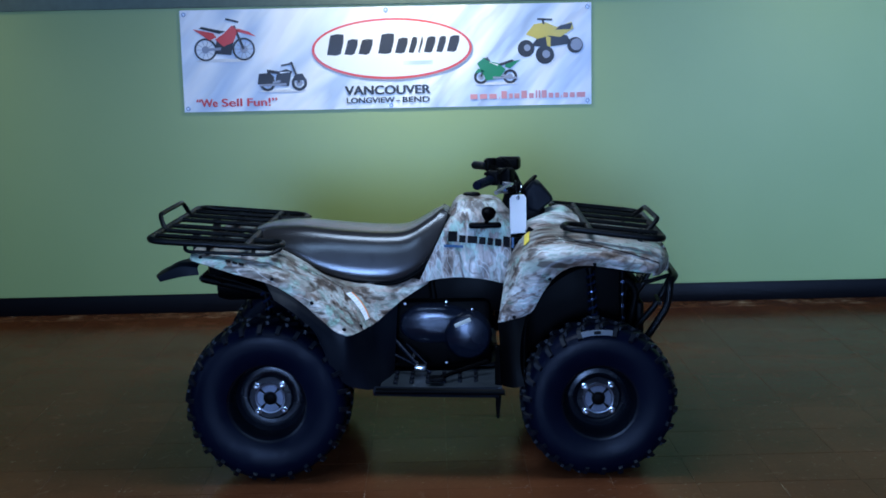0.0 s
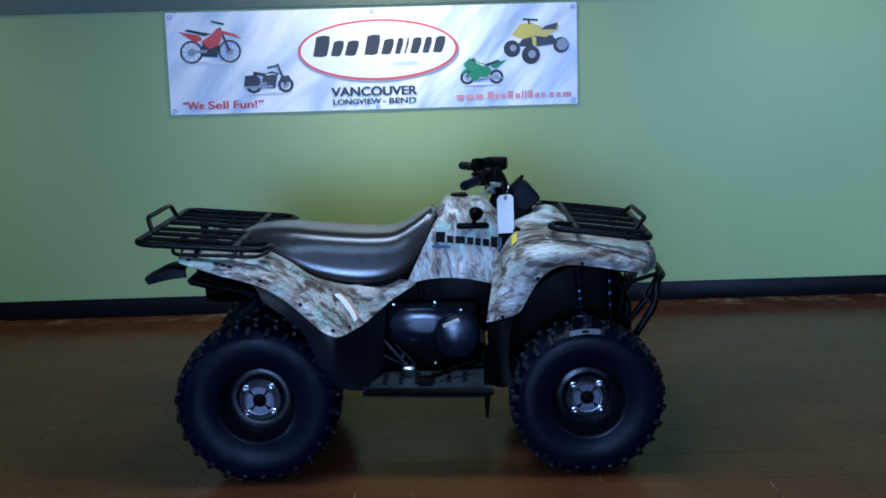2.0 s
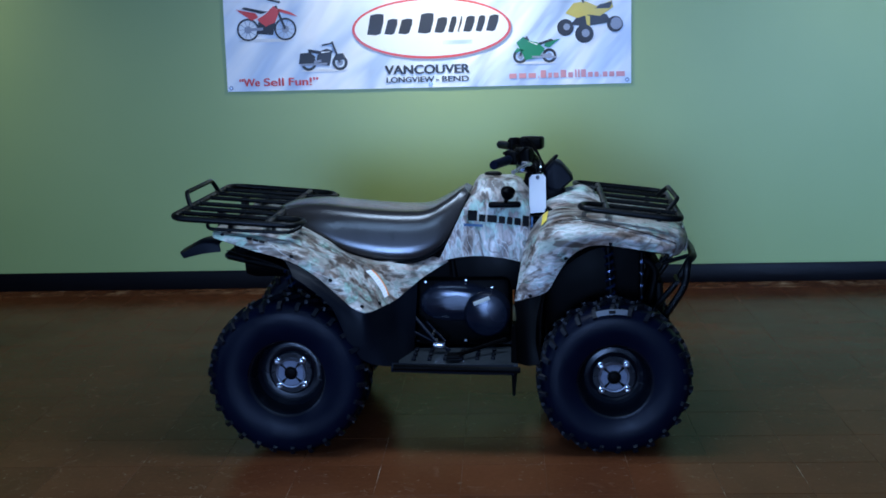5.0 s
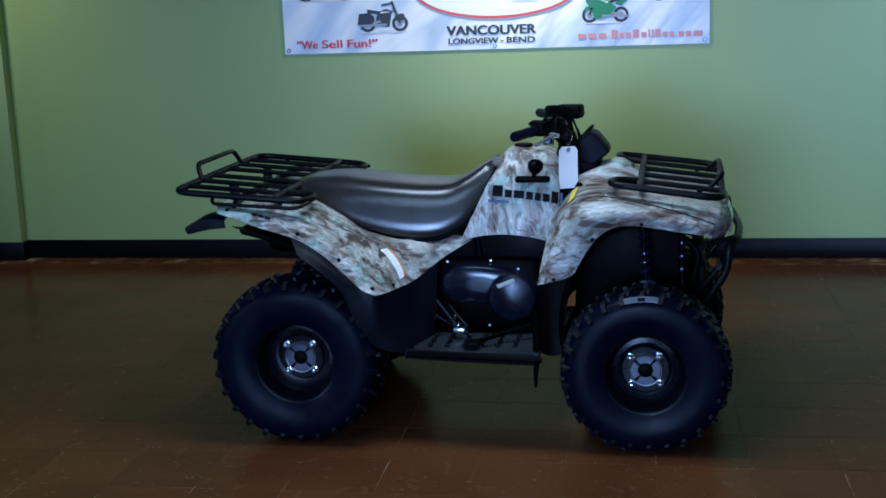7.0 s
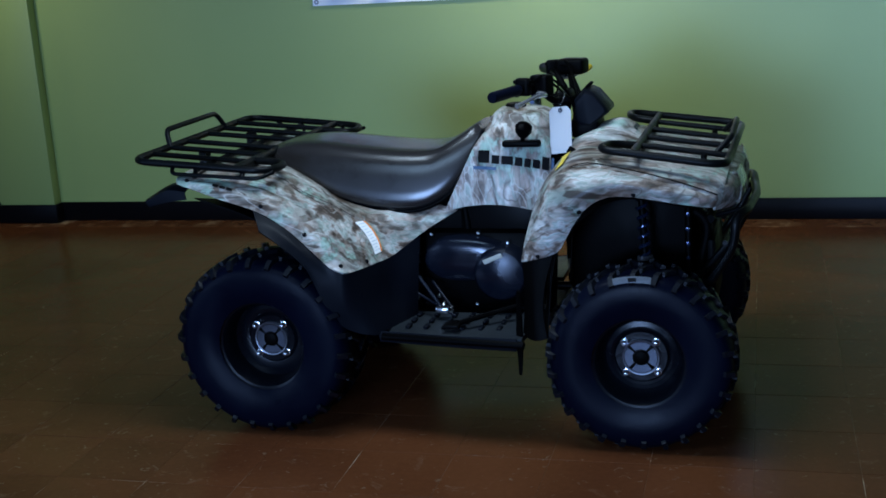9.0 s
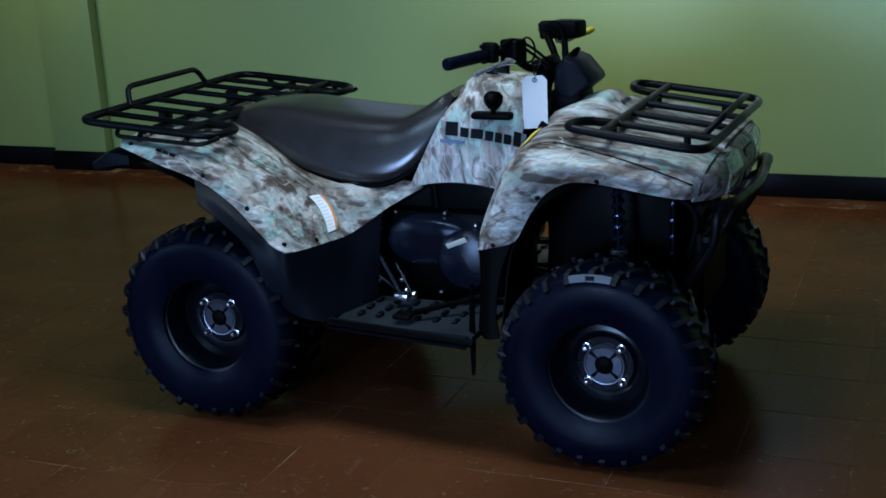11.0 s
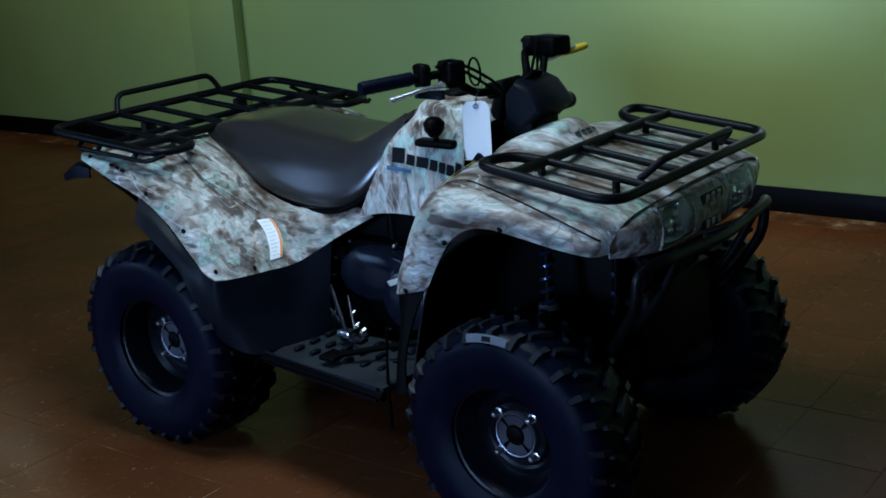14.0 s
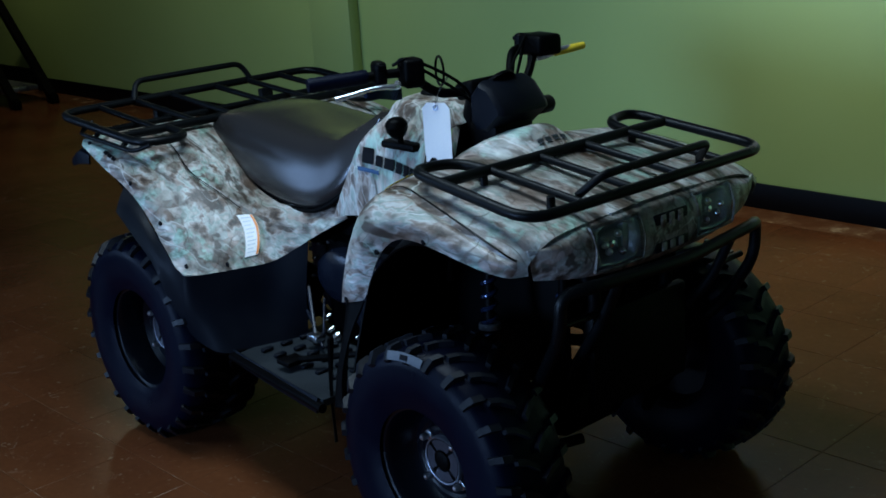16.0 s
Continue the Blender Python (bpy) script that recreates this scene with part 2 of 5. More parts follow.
LUG = worn("dusty_tread_rubber", (0.0016, 0.0024, 0.0050), 0.38, scale=40, vary=0.45, bump_strength=0.3, spec=0.26)
PLASTIC = worn("charcoal_grained_plastic", (0.0030, 0.0040, 0.0070), 0.46, scale=60, vary=0.15, bump_strength=0.25, spec=0.09)
FOOT = worn("scuffed_footboard_plastic", (0.017, 0.021, 0.025), 0.5, scale=40, vary=0.4, bump_strength=0.3, spec=0.3)
BLACK = worn("black_paint", (0.0007, 0.0007, 0.0009), 0.50, scale=25, vary=0.25, spec=0.05)
TUBE = worn("satin_black_tube_paint", (0.0020, 0.0025, 0.0030), 0.40, scale=30, vary=0.25, spec=0.13)
RIM = worn("dark_steel_rim_paint", (0.0018, 0.0026, 0.0050), 0.28, scale=20, vary=0.3, spec=0.20)
VINYL = worn("grey_seat_vinyl", (0.019, 0.017, 0.0165), 0.25, scale=90, vary=0.06, bump_strength=0.02, rough_vary=0.02, spec=0.6)
CHROME = worn("bright_steel", (0.62, 0.63, 0.66), 0.25, 1.0, scale=30, vary=0.15)
LEVER = worn("pale_lever_alloy", (0.62, 0.63, 0.66), 0.22, 0.85, scale=30, vary=0.12)
ALLOY = worn("dull_cast_alloy", (0.24, 0.25, 0.29), 0.34, 0.8, scale=30, vary=0.25)
ENGINE = worn("dark_engine_paint", (0.0055, 0.0075, 0.015), 0.24, 0.25, scale=30, vary=0.3, spec=0.4)
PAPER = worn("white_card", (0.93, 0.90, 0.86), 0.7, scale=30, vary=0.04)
CREAM = worn("cream_label", (0.62, 0.60, 0.50), 0.5, scale=30, vary=0.05)
ORANGE = worn("orange_label", (0.75, 0.25, 0.05), 0.5, scale=30, vary=0.05)
YELLOW = worn("yellow_tape", (0.75, 0.55, 0.03), 0.45, scale=30, vary=0.08)
DECAL = worn("dark_decal", (0.002, 0.002, 0.003), 0.6, scale=30, vary=0.1, spec=0.1)
BLUE = worn("blue_decal", (0.02, 0.06, 0.14), 0.4, scale=30, vary=0.1)
GLASS = material("clear_lens", (0.95, 0.97, 1.0), 0.03)
GLASS.node_tree.nodes["Principled BSDF"].inputs["IOR"].default_value = 1.18
GLASS.node_tree.nodes["Principled BSDF"].inputs["Transmission Weight"].default_value = 1.0
CLOTH = banner_material()
RED_INK = worn("red_ink", (0.62, 0.06, 0.06), 0.5, scale=20, vary=0.1)
PINK_INK = worn("pale_red_ink", (0.66, 0.30, 0.32), 0.5, scale=20, vary=0.1)
WHITE_INK = worn("white_ink", (0.86, 0.87, 0.88), 0.45, scale=20, vary=0.03)
BLACK_INK = worn("black_ink", (0.02, 0.022, 0.03), 0.5, scale=20, vary=0.1)
GREY_INK = worn("grey_ink", (0.28, 0.31, 0.40), 0.5, scale=20, vary=0.15)
GREEN_INK = worn("green_ink", (0.02, 0.22, 0.10), 0.5, scale=20, vary=0.15)
YELLOW_INK = worn("yellow_ink", (0.62, 0.50, 0.08), 0.5, scale=20, vary=0.1)

# ---- mesh helpers ----


def part(name, bm, mat, parent=None, label="", smooth=True, m=None):
    me = bpy.data.meshes.new(name)
    bmesh.ops.recalc_face_normals(bm, faces=bm.faces)
    bm.to_mesh(me)
    bm.free()
    me.materials.append(mat)
    if smooth:
        me.polygons.foreach_set("use_smooth", [True] * len(me.polygons))
        me.set_sharp_from_angle(angle=radians(38))
    ob = new(name, me)
    if parent:
        ob.parent = parent
    if m is not None:
        ob.matrix_local = m
    if label:
        tagged(ob, label)
    return ob


def box(bm, lo, hi, bevel=0.0, m=None, segs=2):
    r = bmesh.ops.create_cube(bm, size=1)["verts"]
    for v in r:
        v.co = Vector([lo[i] + (v.co[i] + 0.5) * (hi[i] - lo[i]) for i in range(3)])
    if bevel:
        es = list({e for v in r for e in v.link_edges})
        r = bmesh.ops.bevel(bm, geom=es, offset=bevel, segments=segs, profile=0.5, affect="EDGES")["verts"]
    if m is not None:
        seen = {v for v in r}
        bmesh.ops.transform(bm, matrix=m, verts=list(seen))
    return r


def fillet(pts, rad, n=5, closed=False):
    """Round the corners of a polyline."""
    pts = [Vector(p) for p in pts]
    out = []
    k = len(pts)
    for i, p in enumerate(pts):
        if not closed and i in (0, k - 1):
            out.append(p)
            continue
        a, b = pts[i - 1], pts[(i + 1) % k]
        d1, d2 = a - p, b - p
        c = min(rad, d1.length * 0.48, d2.length * 0.48)
        p1, p2 = p + d1.normalized() * c, p + d2.normalized() * c
        for j in range(n + 1):
            f = j / n
            out.append((1 - f) ** 2 * p1 + 2 * f * (1 - f) * p + f * f * p2)
    return out


def tube(bm, pts, r, sides=10, closed=False, caps=True):
    """Sweep a round bar along pts; r may be one radius or one for each point."""
    pts = [Vector(p) for p in pts]
    k = len(pts)
    rings, up = [], None
    for i, p in enumerate(pts):
        a = pts[i - 1] if (i or closed) else p
        b = pts[(i + 1) % k] if (i < k - 1 or closed) else p
        d = (b - a).normalized()
        if up is None:
            up = d.orthogonal().normalized()
        up = (up - d * up.dot(d)).normalized()
        side = d.cross(up)
        rr = r[i] if isinstance(r, (list, tuple)) else r
        rings.append([bm.verts.new(p + (up * math.cos(2 * math.pi * j / sides) + side * math.sin(2 * math.pi * j / sides)) * rr) for j in range(sides)])
    for i in range(k if closed else k - 1):
        A, B = rings[i], rings[(i + 1) % k]
        off = 0
        if closed and i == k - 1:
            off = min(range(sides), key=lambda o: (A[0].co - B[o].co).length)
        for j in range(sides):
            bm.faces.new((A[j], A[(j + 1) % sides], B[(j + 1 + off) % sides], B[(j + off) % sides]))
    if caps and not closed:
        bm.faces.new(rings[0])
        bm.faces.new(rings[-1])


def lathe(bm, profile, n=48, axis="Y", closed=False):
    """Turn a profile of (radius, along) round an axis."""
    rings = []
    for rad, al in profile:
        ring = []
        for j in range(n):
            a = 2 * math.pi * j / n
            c, s = math.cos(a) * rad, math.sin(a) * rad
            co = (c, al, s) if axis == "Y" else ((al, c, s) if axis == "X" else (c, s, al))
            ring.append(bm.verts.new(co))
        rings.append(ring)
    k = len(rings)
    for i in range(k if closed else k - 1):
        A, B = rings[i], rings[(i + 1) % k]
        for j in range(n):
            bm.faces.new((A[j], A[(j + 1) % n], B[(j + 1) % n], B[j]))
    return rings


def spline(pts, n):
    """n points of a smooth curve through pts."""
    pts = [Vector(p) for p in pts]
    k = len(pts) - 1
    out = []
    for i in range(n):
        u = i / (n - 1) * k
        s = min(int(u), k - 1)
        f = u - s
        p1, p2 = pts[s], pts[s + 1]
        p0 = pts[s - 1] if s else 2 * p1 - p2
        p3 = pts[s + 2] if s + 2 <= k else 2 * p2 - p1
        out.append(0.5 * (2 * p1 + (p2 - p0) * f + (2 * p0 - 5 * p1 + 4 * p2 - p3) * f * f + (3 * p1 - p0 - 3 * p2 + p3) * f ** 3))
    return out


def sheet(bm, rows, nu, nv, thick=0.005, flip=1, dent=None):
    """A smooth sheet through rows of points, given a thickness inward."""
    across = [spline(r, nv) for r in rows]
    cols = [spline([a[j] for a in across], nu) for j in range(nv)]
    g = [[cols[j][i] for j in range(nv)] for i in range(nu)]

    def normal(i, j):
        a = g[min(i + 1, nu - 1)][j] - g[max(i - 1, 0)][j]
        b = g[i][min(j + 1, nv - 1)] - g[i][max(j - 1, 0)]
        c = a.cross(b)
        return c.normalized() if c.length > 1e-9 else Vector((0, 0, 1))

    if dent:
        g = [[g[i][j] - normal(i, j) * flip * dent(i / (nu - 1), j / (nv - 1)) for j in range(nv)] for i in range(nu)]
    outer = [[bm.verts.new(g[i][j]) for j in range(nv)] for i in range(nu)]
    inner = [[bm.verts.new(g[i][j] - normal(i, j) * thick * flip) for j in range(nv)] for i in range(nu)]
    for i in range(nu - 1):
        for j in range(nv - 1):
            bm.faces.new((outer[i][j], outer[i + 1][j], outer[i + 1][j + 1], outer[i][j + 1]))
            bm.faces.new((inner[i][j], inner[i][j + 1], inner[i + 1][j + 1], inner[i + 1][j]))
    for i in range(nu - 1):
        for j in (0, nv - 1):
            bm.faces.new((outer[i][j], outer[i + 1][j], inner[i + 1][j], inner[i][j]))
    for j in range(nv - 1):
        for i in (0, nu - 1):
            bm.faces.new((outer[i][j], outer[i][j + 1], inner[i][j + 1], inner[i][j]))


def loft(bm, rings):
    """Skin closed rings of equal count and cap the ends."""
    vs = [[bm.verts.new(p) for p in r] for r in rings]
    n = len(vs[0])
    for A, B in zip(vs, vs[1:]):
        for j in range(n):
            bm.faces.new((A[j], A[(j + 1) % n], B[(j + 1) % n], B[j]))
    bm.faces.new(vs[0])
    bm.faces.new(vs[-1])


def mirrored(rows):
    return [[(x, -y, z) for x, y, z in r] for r in rows]


def flat_poly(bm, pts, thick=0.001):
    """A thin cut-out in the x-z plane, facing -y."""
    a = [bm.verts.new((x, 0, z)) for x, z in pts]
    b = [bm.verts.new((x, thick, z)) for x, z in pts]
    bm.faces.new(a)
    bm.faces.new(b[::-1])
    for i in range(len(a)):
        j = (i + 1) % len(a)
        bm.faces.new((a[i], a[j], b[j], b[i]))


def lettering(name, text, size, mat, parent, m, width=None, bold=0.0, extrude=0.0008):
    """Raised lettering in the built-in font, turned to a mesh."""
    cu = bpy.data.curves.new(name, "FONT")
    cu.body, cu.size, cu.align_x, cu.align_y, cu.extrude = text, size, "CENTER", "CENTER", extrude
    tmp = bpy.data.objects.new(name, cu)
    me = bpy.data.meshes.new_from_object(tmp)
    bpy.data.objects.remove(tmp)
    if width:
        xs = [v.co.x for v in me.vertices]
        f = width / (max(xs) - min(xs))
        for v in me.vertices:
            v.co.x *= f
    # a heavy face: the same strokes laid three times, a hair apart
    bm = bmesh.new()
    for dx, dy, dz in ((-bold, -bold * 0.4, 0.0), (0.0, bold * 0.4, 0.0003), (bold, -bold * 0.2, 0.0006)):
        me.transform(Matrix.Translation((dx, dy, dz)))
        bm.from_mesh(me)
        me.transform(Matrix.Translation((-dx, -dy, -dz)))
    bm.to_mesh(me)
    bm.free()
    me.materials.append(mat)
    ob = new(name, me)
    ob.parent, ob.matrix_local = parent, m
    return ob

# ---- the room ----


def solid(name, lo, hi, mat, label="", category="", bevel=0.0, parent=None):
    bm = bmesh.new()
    box(bm, lo, hi, bevel)
    ob = part(name, bm, mat, parent, smooth=bevel > 0)
    if category:
        tagged(ob, label, category, kind="structure")
    return ob


CEILING = 2.5
floor = solid("floor", (-11.2, -6.2, -0.2), (6.2, 7.7, -0.0010), GROUT, "dark red-brown glossy square tile floor with worn pale joints", "floor")
wall_north = solid("wall_north", (-11.2, 7.5, -0.2), (6.2, 7.7, CEILING), WALL, "sage green painted showroom wall behind the quad bike", "wall")
# unseen walls that close the room, dark so little light bounces back
solid("wall_east", (6.0, -6.2, -0.2), (6.2, 7.5, CEILING), DARK_WALL, "unseen side wall, dark to cut bounced light", "wall")
solid("wall_west", (-11.2, 2.8, -0.2), (-11.0, 7.5, CEILING), DARK_WALL, "unseen end wall, dark to cut bounced light", "wall")
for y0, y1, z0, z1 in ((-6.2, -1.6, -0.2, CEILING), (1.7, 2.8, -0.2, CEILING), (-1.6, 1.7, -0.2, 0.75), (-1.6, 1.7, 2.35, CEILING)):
    solid("wall_partition", (-5.72, y0, z0), (-5.6, y1, z1), DARK_WALL, "unseen partition wall round a wide window, dark to cut bounced light", "wall")
solid("wall_partition_return", (-11.0, 2.68, -0.2), (-5.72, 2.8, CEILING), DARK_WALL, "unseen partition wall, dark to cut bounced light", "wall")
# the street side, with its two window openings
for lo, hi in (((-5.6, 0.0), (-2.0, CEILING)), ((0.4, 0.0), (3.25, CEILING)), ((5.75, 0.0), (6.0, CEILING)), ((-2.0, 0.0), (0.4, 0.55)), ((-2.0, 2.47), (0.4, CEILING)), ((3.25, 0.0), (5.75, 0.55)), ((3.25, 2.47), (5.75, CEILING))):
    solid("wall_south", (lo[0], -6.2, lo[1] - (0.2 if lo[1] == 0 else 0)), (hi[0], -6.0, hi[1]), DARK_WALL, "unseen street wall round the shop windows, dark to cut bounced light", "wall")
ceiling = solid("ceiling", (-11.2, -6.2, CEILING), (6.2, 7.7, CEILING + 0.1), CEIL, "unseen ceiling, dark to cut bounced light", "ceiling")
pilaster = solid("pilaster", (-3.72, 7.42, 0), (-3.335, 7.498, CEILING - 0.002), WALL, "shallow green painted pilaster on the showroom wall", "pilaster", bevel=0.006)
for a, b, y in ((-10.99, -3.735, 7.498), (-3.32, 5.99, 7.498), (-3.735, -3.32, 7.418)):
    bm = bmesh.new()
    box(bm, (a, y - 0.012, 0.0), (b, y, 0.118), 0.004)
    tagged(part("baseboard", bm, BASE), "glossy black vinyl baseboard along the green wall", "baseboard", kind="structure")
for xr in (-3.735, -3.332):
    bm = bmesh.new()
    box(bm, (xr, 7.419, 0.0), (xr + 0.012, 7.497, 0.118), 0.003)
    tagged(part("baseboard", bm, BASE), "glossy black vinyl baseboard round the pilaster", "baseboard", kind="structure")
# darker grey-green strip along the upper wall
bm = bmesh.new()
box(bm, (-3.33, 7.47, 1.885), (5.99, 7.498, 2.2), 0.004)
tagged(part("trim", bm, BAND), "darker grey-green band high on the wall", "trim", kind="structure")


# ---- banner ----
BW, BH = 2.50, 0.615
banner = new("banner")
banner.matrix_world = pose(-0.29, 7.493, 1.2555)
tagged(banner, "white vinyl dealer banner with creases pinned to the green wall", "banner")


def banner_sheet(bm):
    nx, nz = 100, 26
    g = []
    for i in range(nx + 1):
        col = []
        for j in range(nz + 1):
            x, z = (i / nx - 0.5) * BW, j / nz * BH
            y = -0.010 - 0.0016 * math.sin(6.0 * x + 9.0 * z) * math.sin(3.1 * z / BH) - 0.0012 * math.sin(11 * x - 7 * z)
            col.append((x, y, z))
        g.append(col)
    f = [[bm.verts.new(p) for p in c] for c in g]
    b = [[bm.verts.new((p[0], p[1] + 0.0015, p[2])) for p in c] for c in g]
    for i in range(nx):
        for j in range(nz):
            bm.faces.new((f[i][j], f[i + 1][j], f[i + 1][j + 1], f[i][j + 1]))
            bm.faces.new((b[i][j], b[i][j + 1], b[i + 1][j + 1], b[i + 1][j]))


bm = bmesh.new()
banner_sheet(bm)
cloth = part("cloth", bm, CLOTH, banner)
INK_Y = -0.0160


def ink(name, polys, mat, x=0.0, z=0.0, s=1.0, lift=0.0, label="", flip=1):
    bm = bmesh.new()
    for pts in polys:
        flat_poly(bm, [(x + flip * px * s, z + pz * s) for px, pz in pts], 0.0008)
    return part(name, bm, mat, banner, label, smooth=False, m=pose(0, INK_Y - lift, 0))


def ellipse(a, b, n=48, cx=0.0, cz=0.0, rot=0.0):
    c, s = math.cos(rot), math.sin(rot)
    out = []
    for k in range(n):
        u, w = a * math.cos(2 * math.pi * k / n), b * math.sin(2 * math.pi * k / n)
        out.append((cx + u * c - w * s, cz + u * s + w * c))
    return out


def stroke(a, b, w0, w1=None):
    w1 = w0 if w1 is None else w1
    d = Vector((b[0] - a[0], b[1] - a[1])).normalized()
    n = Vector((-d.y, d.x))
    return [(a[0] + n.x * w0, a[1] + n.y * w0), (a[0] - n.x * w0, a[1] - n.y * w0), (b[0] - n.x * w1, b[1] - n.y * w1), (b[0] + n.x * w1, b[1] + n.y * w1)]


def ring(a, b, w, cx, cz, n=40):
    o, i = ellipse(a, b, n, cx, cz), ellipse(a - w, b - w, n, cx, cz)
    return [[o[k], o[(k + 1) % n], i[(k + 1) % n], i[k]] for k in range(n)]


# oval mark: dark rim, red ring, white field and dark brush strokes
ink("oval_shadow", [ellipse(0.492, 0.186, 64, 0.036, 0.352)], GREY_INK, lift=0.0)
ink("oval_ring", [ellipse(0.488, 0.184, 64, 0.032, 0.361)], RED_INK, lift=0.0005)
ink("oval_field", [ellipse(0.472, 0.170, 64, 0.032, 0.362)], WHITE_INK, lift=0.001)
pos = -0.365
for wdt, hgt in ((0.110, 0.125), (0.088, 0.092), (0.094, 0.090), (0.030, 0.0), (0.105, 0.120), (0.086, 0.092), (0.060, 0.094), (0.036, 0.094), (0.078, 0.094), (0.066, 0.094), (0.084, 0.096)):
    if hgt:
        zb = 0.330 + 0.012 * (pos + 0.365)
        ink("brush_mark", [[(pos, zb), (pos + wdt * 0.5, zb - 0.005), (pos + wdt - 0.026, zb + 0.003), (pos + wdt - 0.006, zb + hgt * 0.6), (pos + wdt - 0.004, zb + hgt - 0.004), (pos + wdt * 0.6, zb + hgt), (pos + 0.024, zb + hgt - 0.008)]], BLACK_INK, lift=0.0015)
    pos += wdt * 0.97
ink("faint_bar", [[(0.10, 0.262), (0.28, 0.262), (0.28, 0.286), (0.10, 0.286)]], CLOTH, lift=0.0016)
lettering("city_line", "VANCOUVER", 0.075, BLACK_INK, banner, pose(0.0, INK_Y - 0.001, 0.110, 90), 0.52, 0.0038)
for word, cx, wdt in (("LONGVIEW", -0.108, 0.292), ("-", 0.062, 0.018), ("BEND", 0.172, 0.164)):
    lettering("town_name" if len(word) > 1 else "dash", word, 0.047, BLACK_INK, banner, pose(cx, INK_Y - 0.001, 0.050, 90), wdt, 0.0018)
for word, cx, wdt in (("\u201cWe", -1.108, 0.125), ("Sell", -0.955, 0.122), ("Fun!\u201d", -0.772, 0.182)):
    lettering("slogan_word", word, 0.068, RED_INK, banner, pose(cx, INK_Y - 0.001, 0.052, 90), wdt, 0.0022)
pos = 0.505
for wdt, hgt in ((0.05, 0.03), (0.05, 0.03), (0.05, 0.03), (0.012, 0.012), (0.04, 0.046), (0.028, 0.03), (0.036, 0.03), (0.04, 0.046), (0.034, 0.03), (0.016, 0.046), (0.016, 0.046), (0.036, 0.046), (0.034, 0.03), (0.03, 0.03), (0.012, 0.012), (0.034, 0.03), (0.036, 0.03), (0.058, 0.03)):
    ink("web_bar", [[(pos, 0.044), (pos + wdt - 0.006, 0.044), (pos + wdt - 0.006, 0.044 + hgt), (pos, 0.044 + hgt)]], PINK_INK, lift=0.001)
    pos += wdt * 1.18
for gx, gz in ((-1.225, 0.59), (1.225, 0.59), (-1.225, 0.022), (1.225, 0.022), (0, 0.595), (0.02, 0.02)):
    bm = bmesh.new()
    lathe(bm, [(0.006, -0.002), (0.013, -0.002), (0.014, 0.0), (0.013, 0.002), (0.006, 0.002)], 16, closed=True)
    part("eyelet", bm, ALLOY, banner, "dull metal eyelet", m=pose(gx, INK_Y - 0.001, gz))


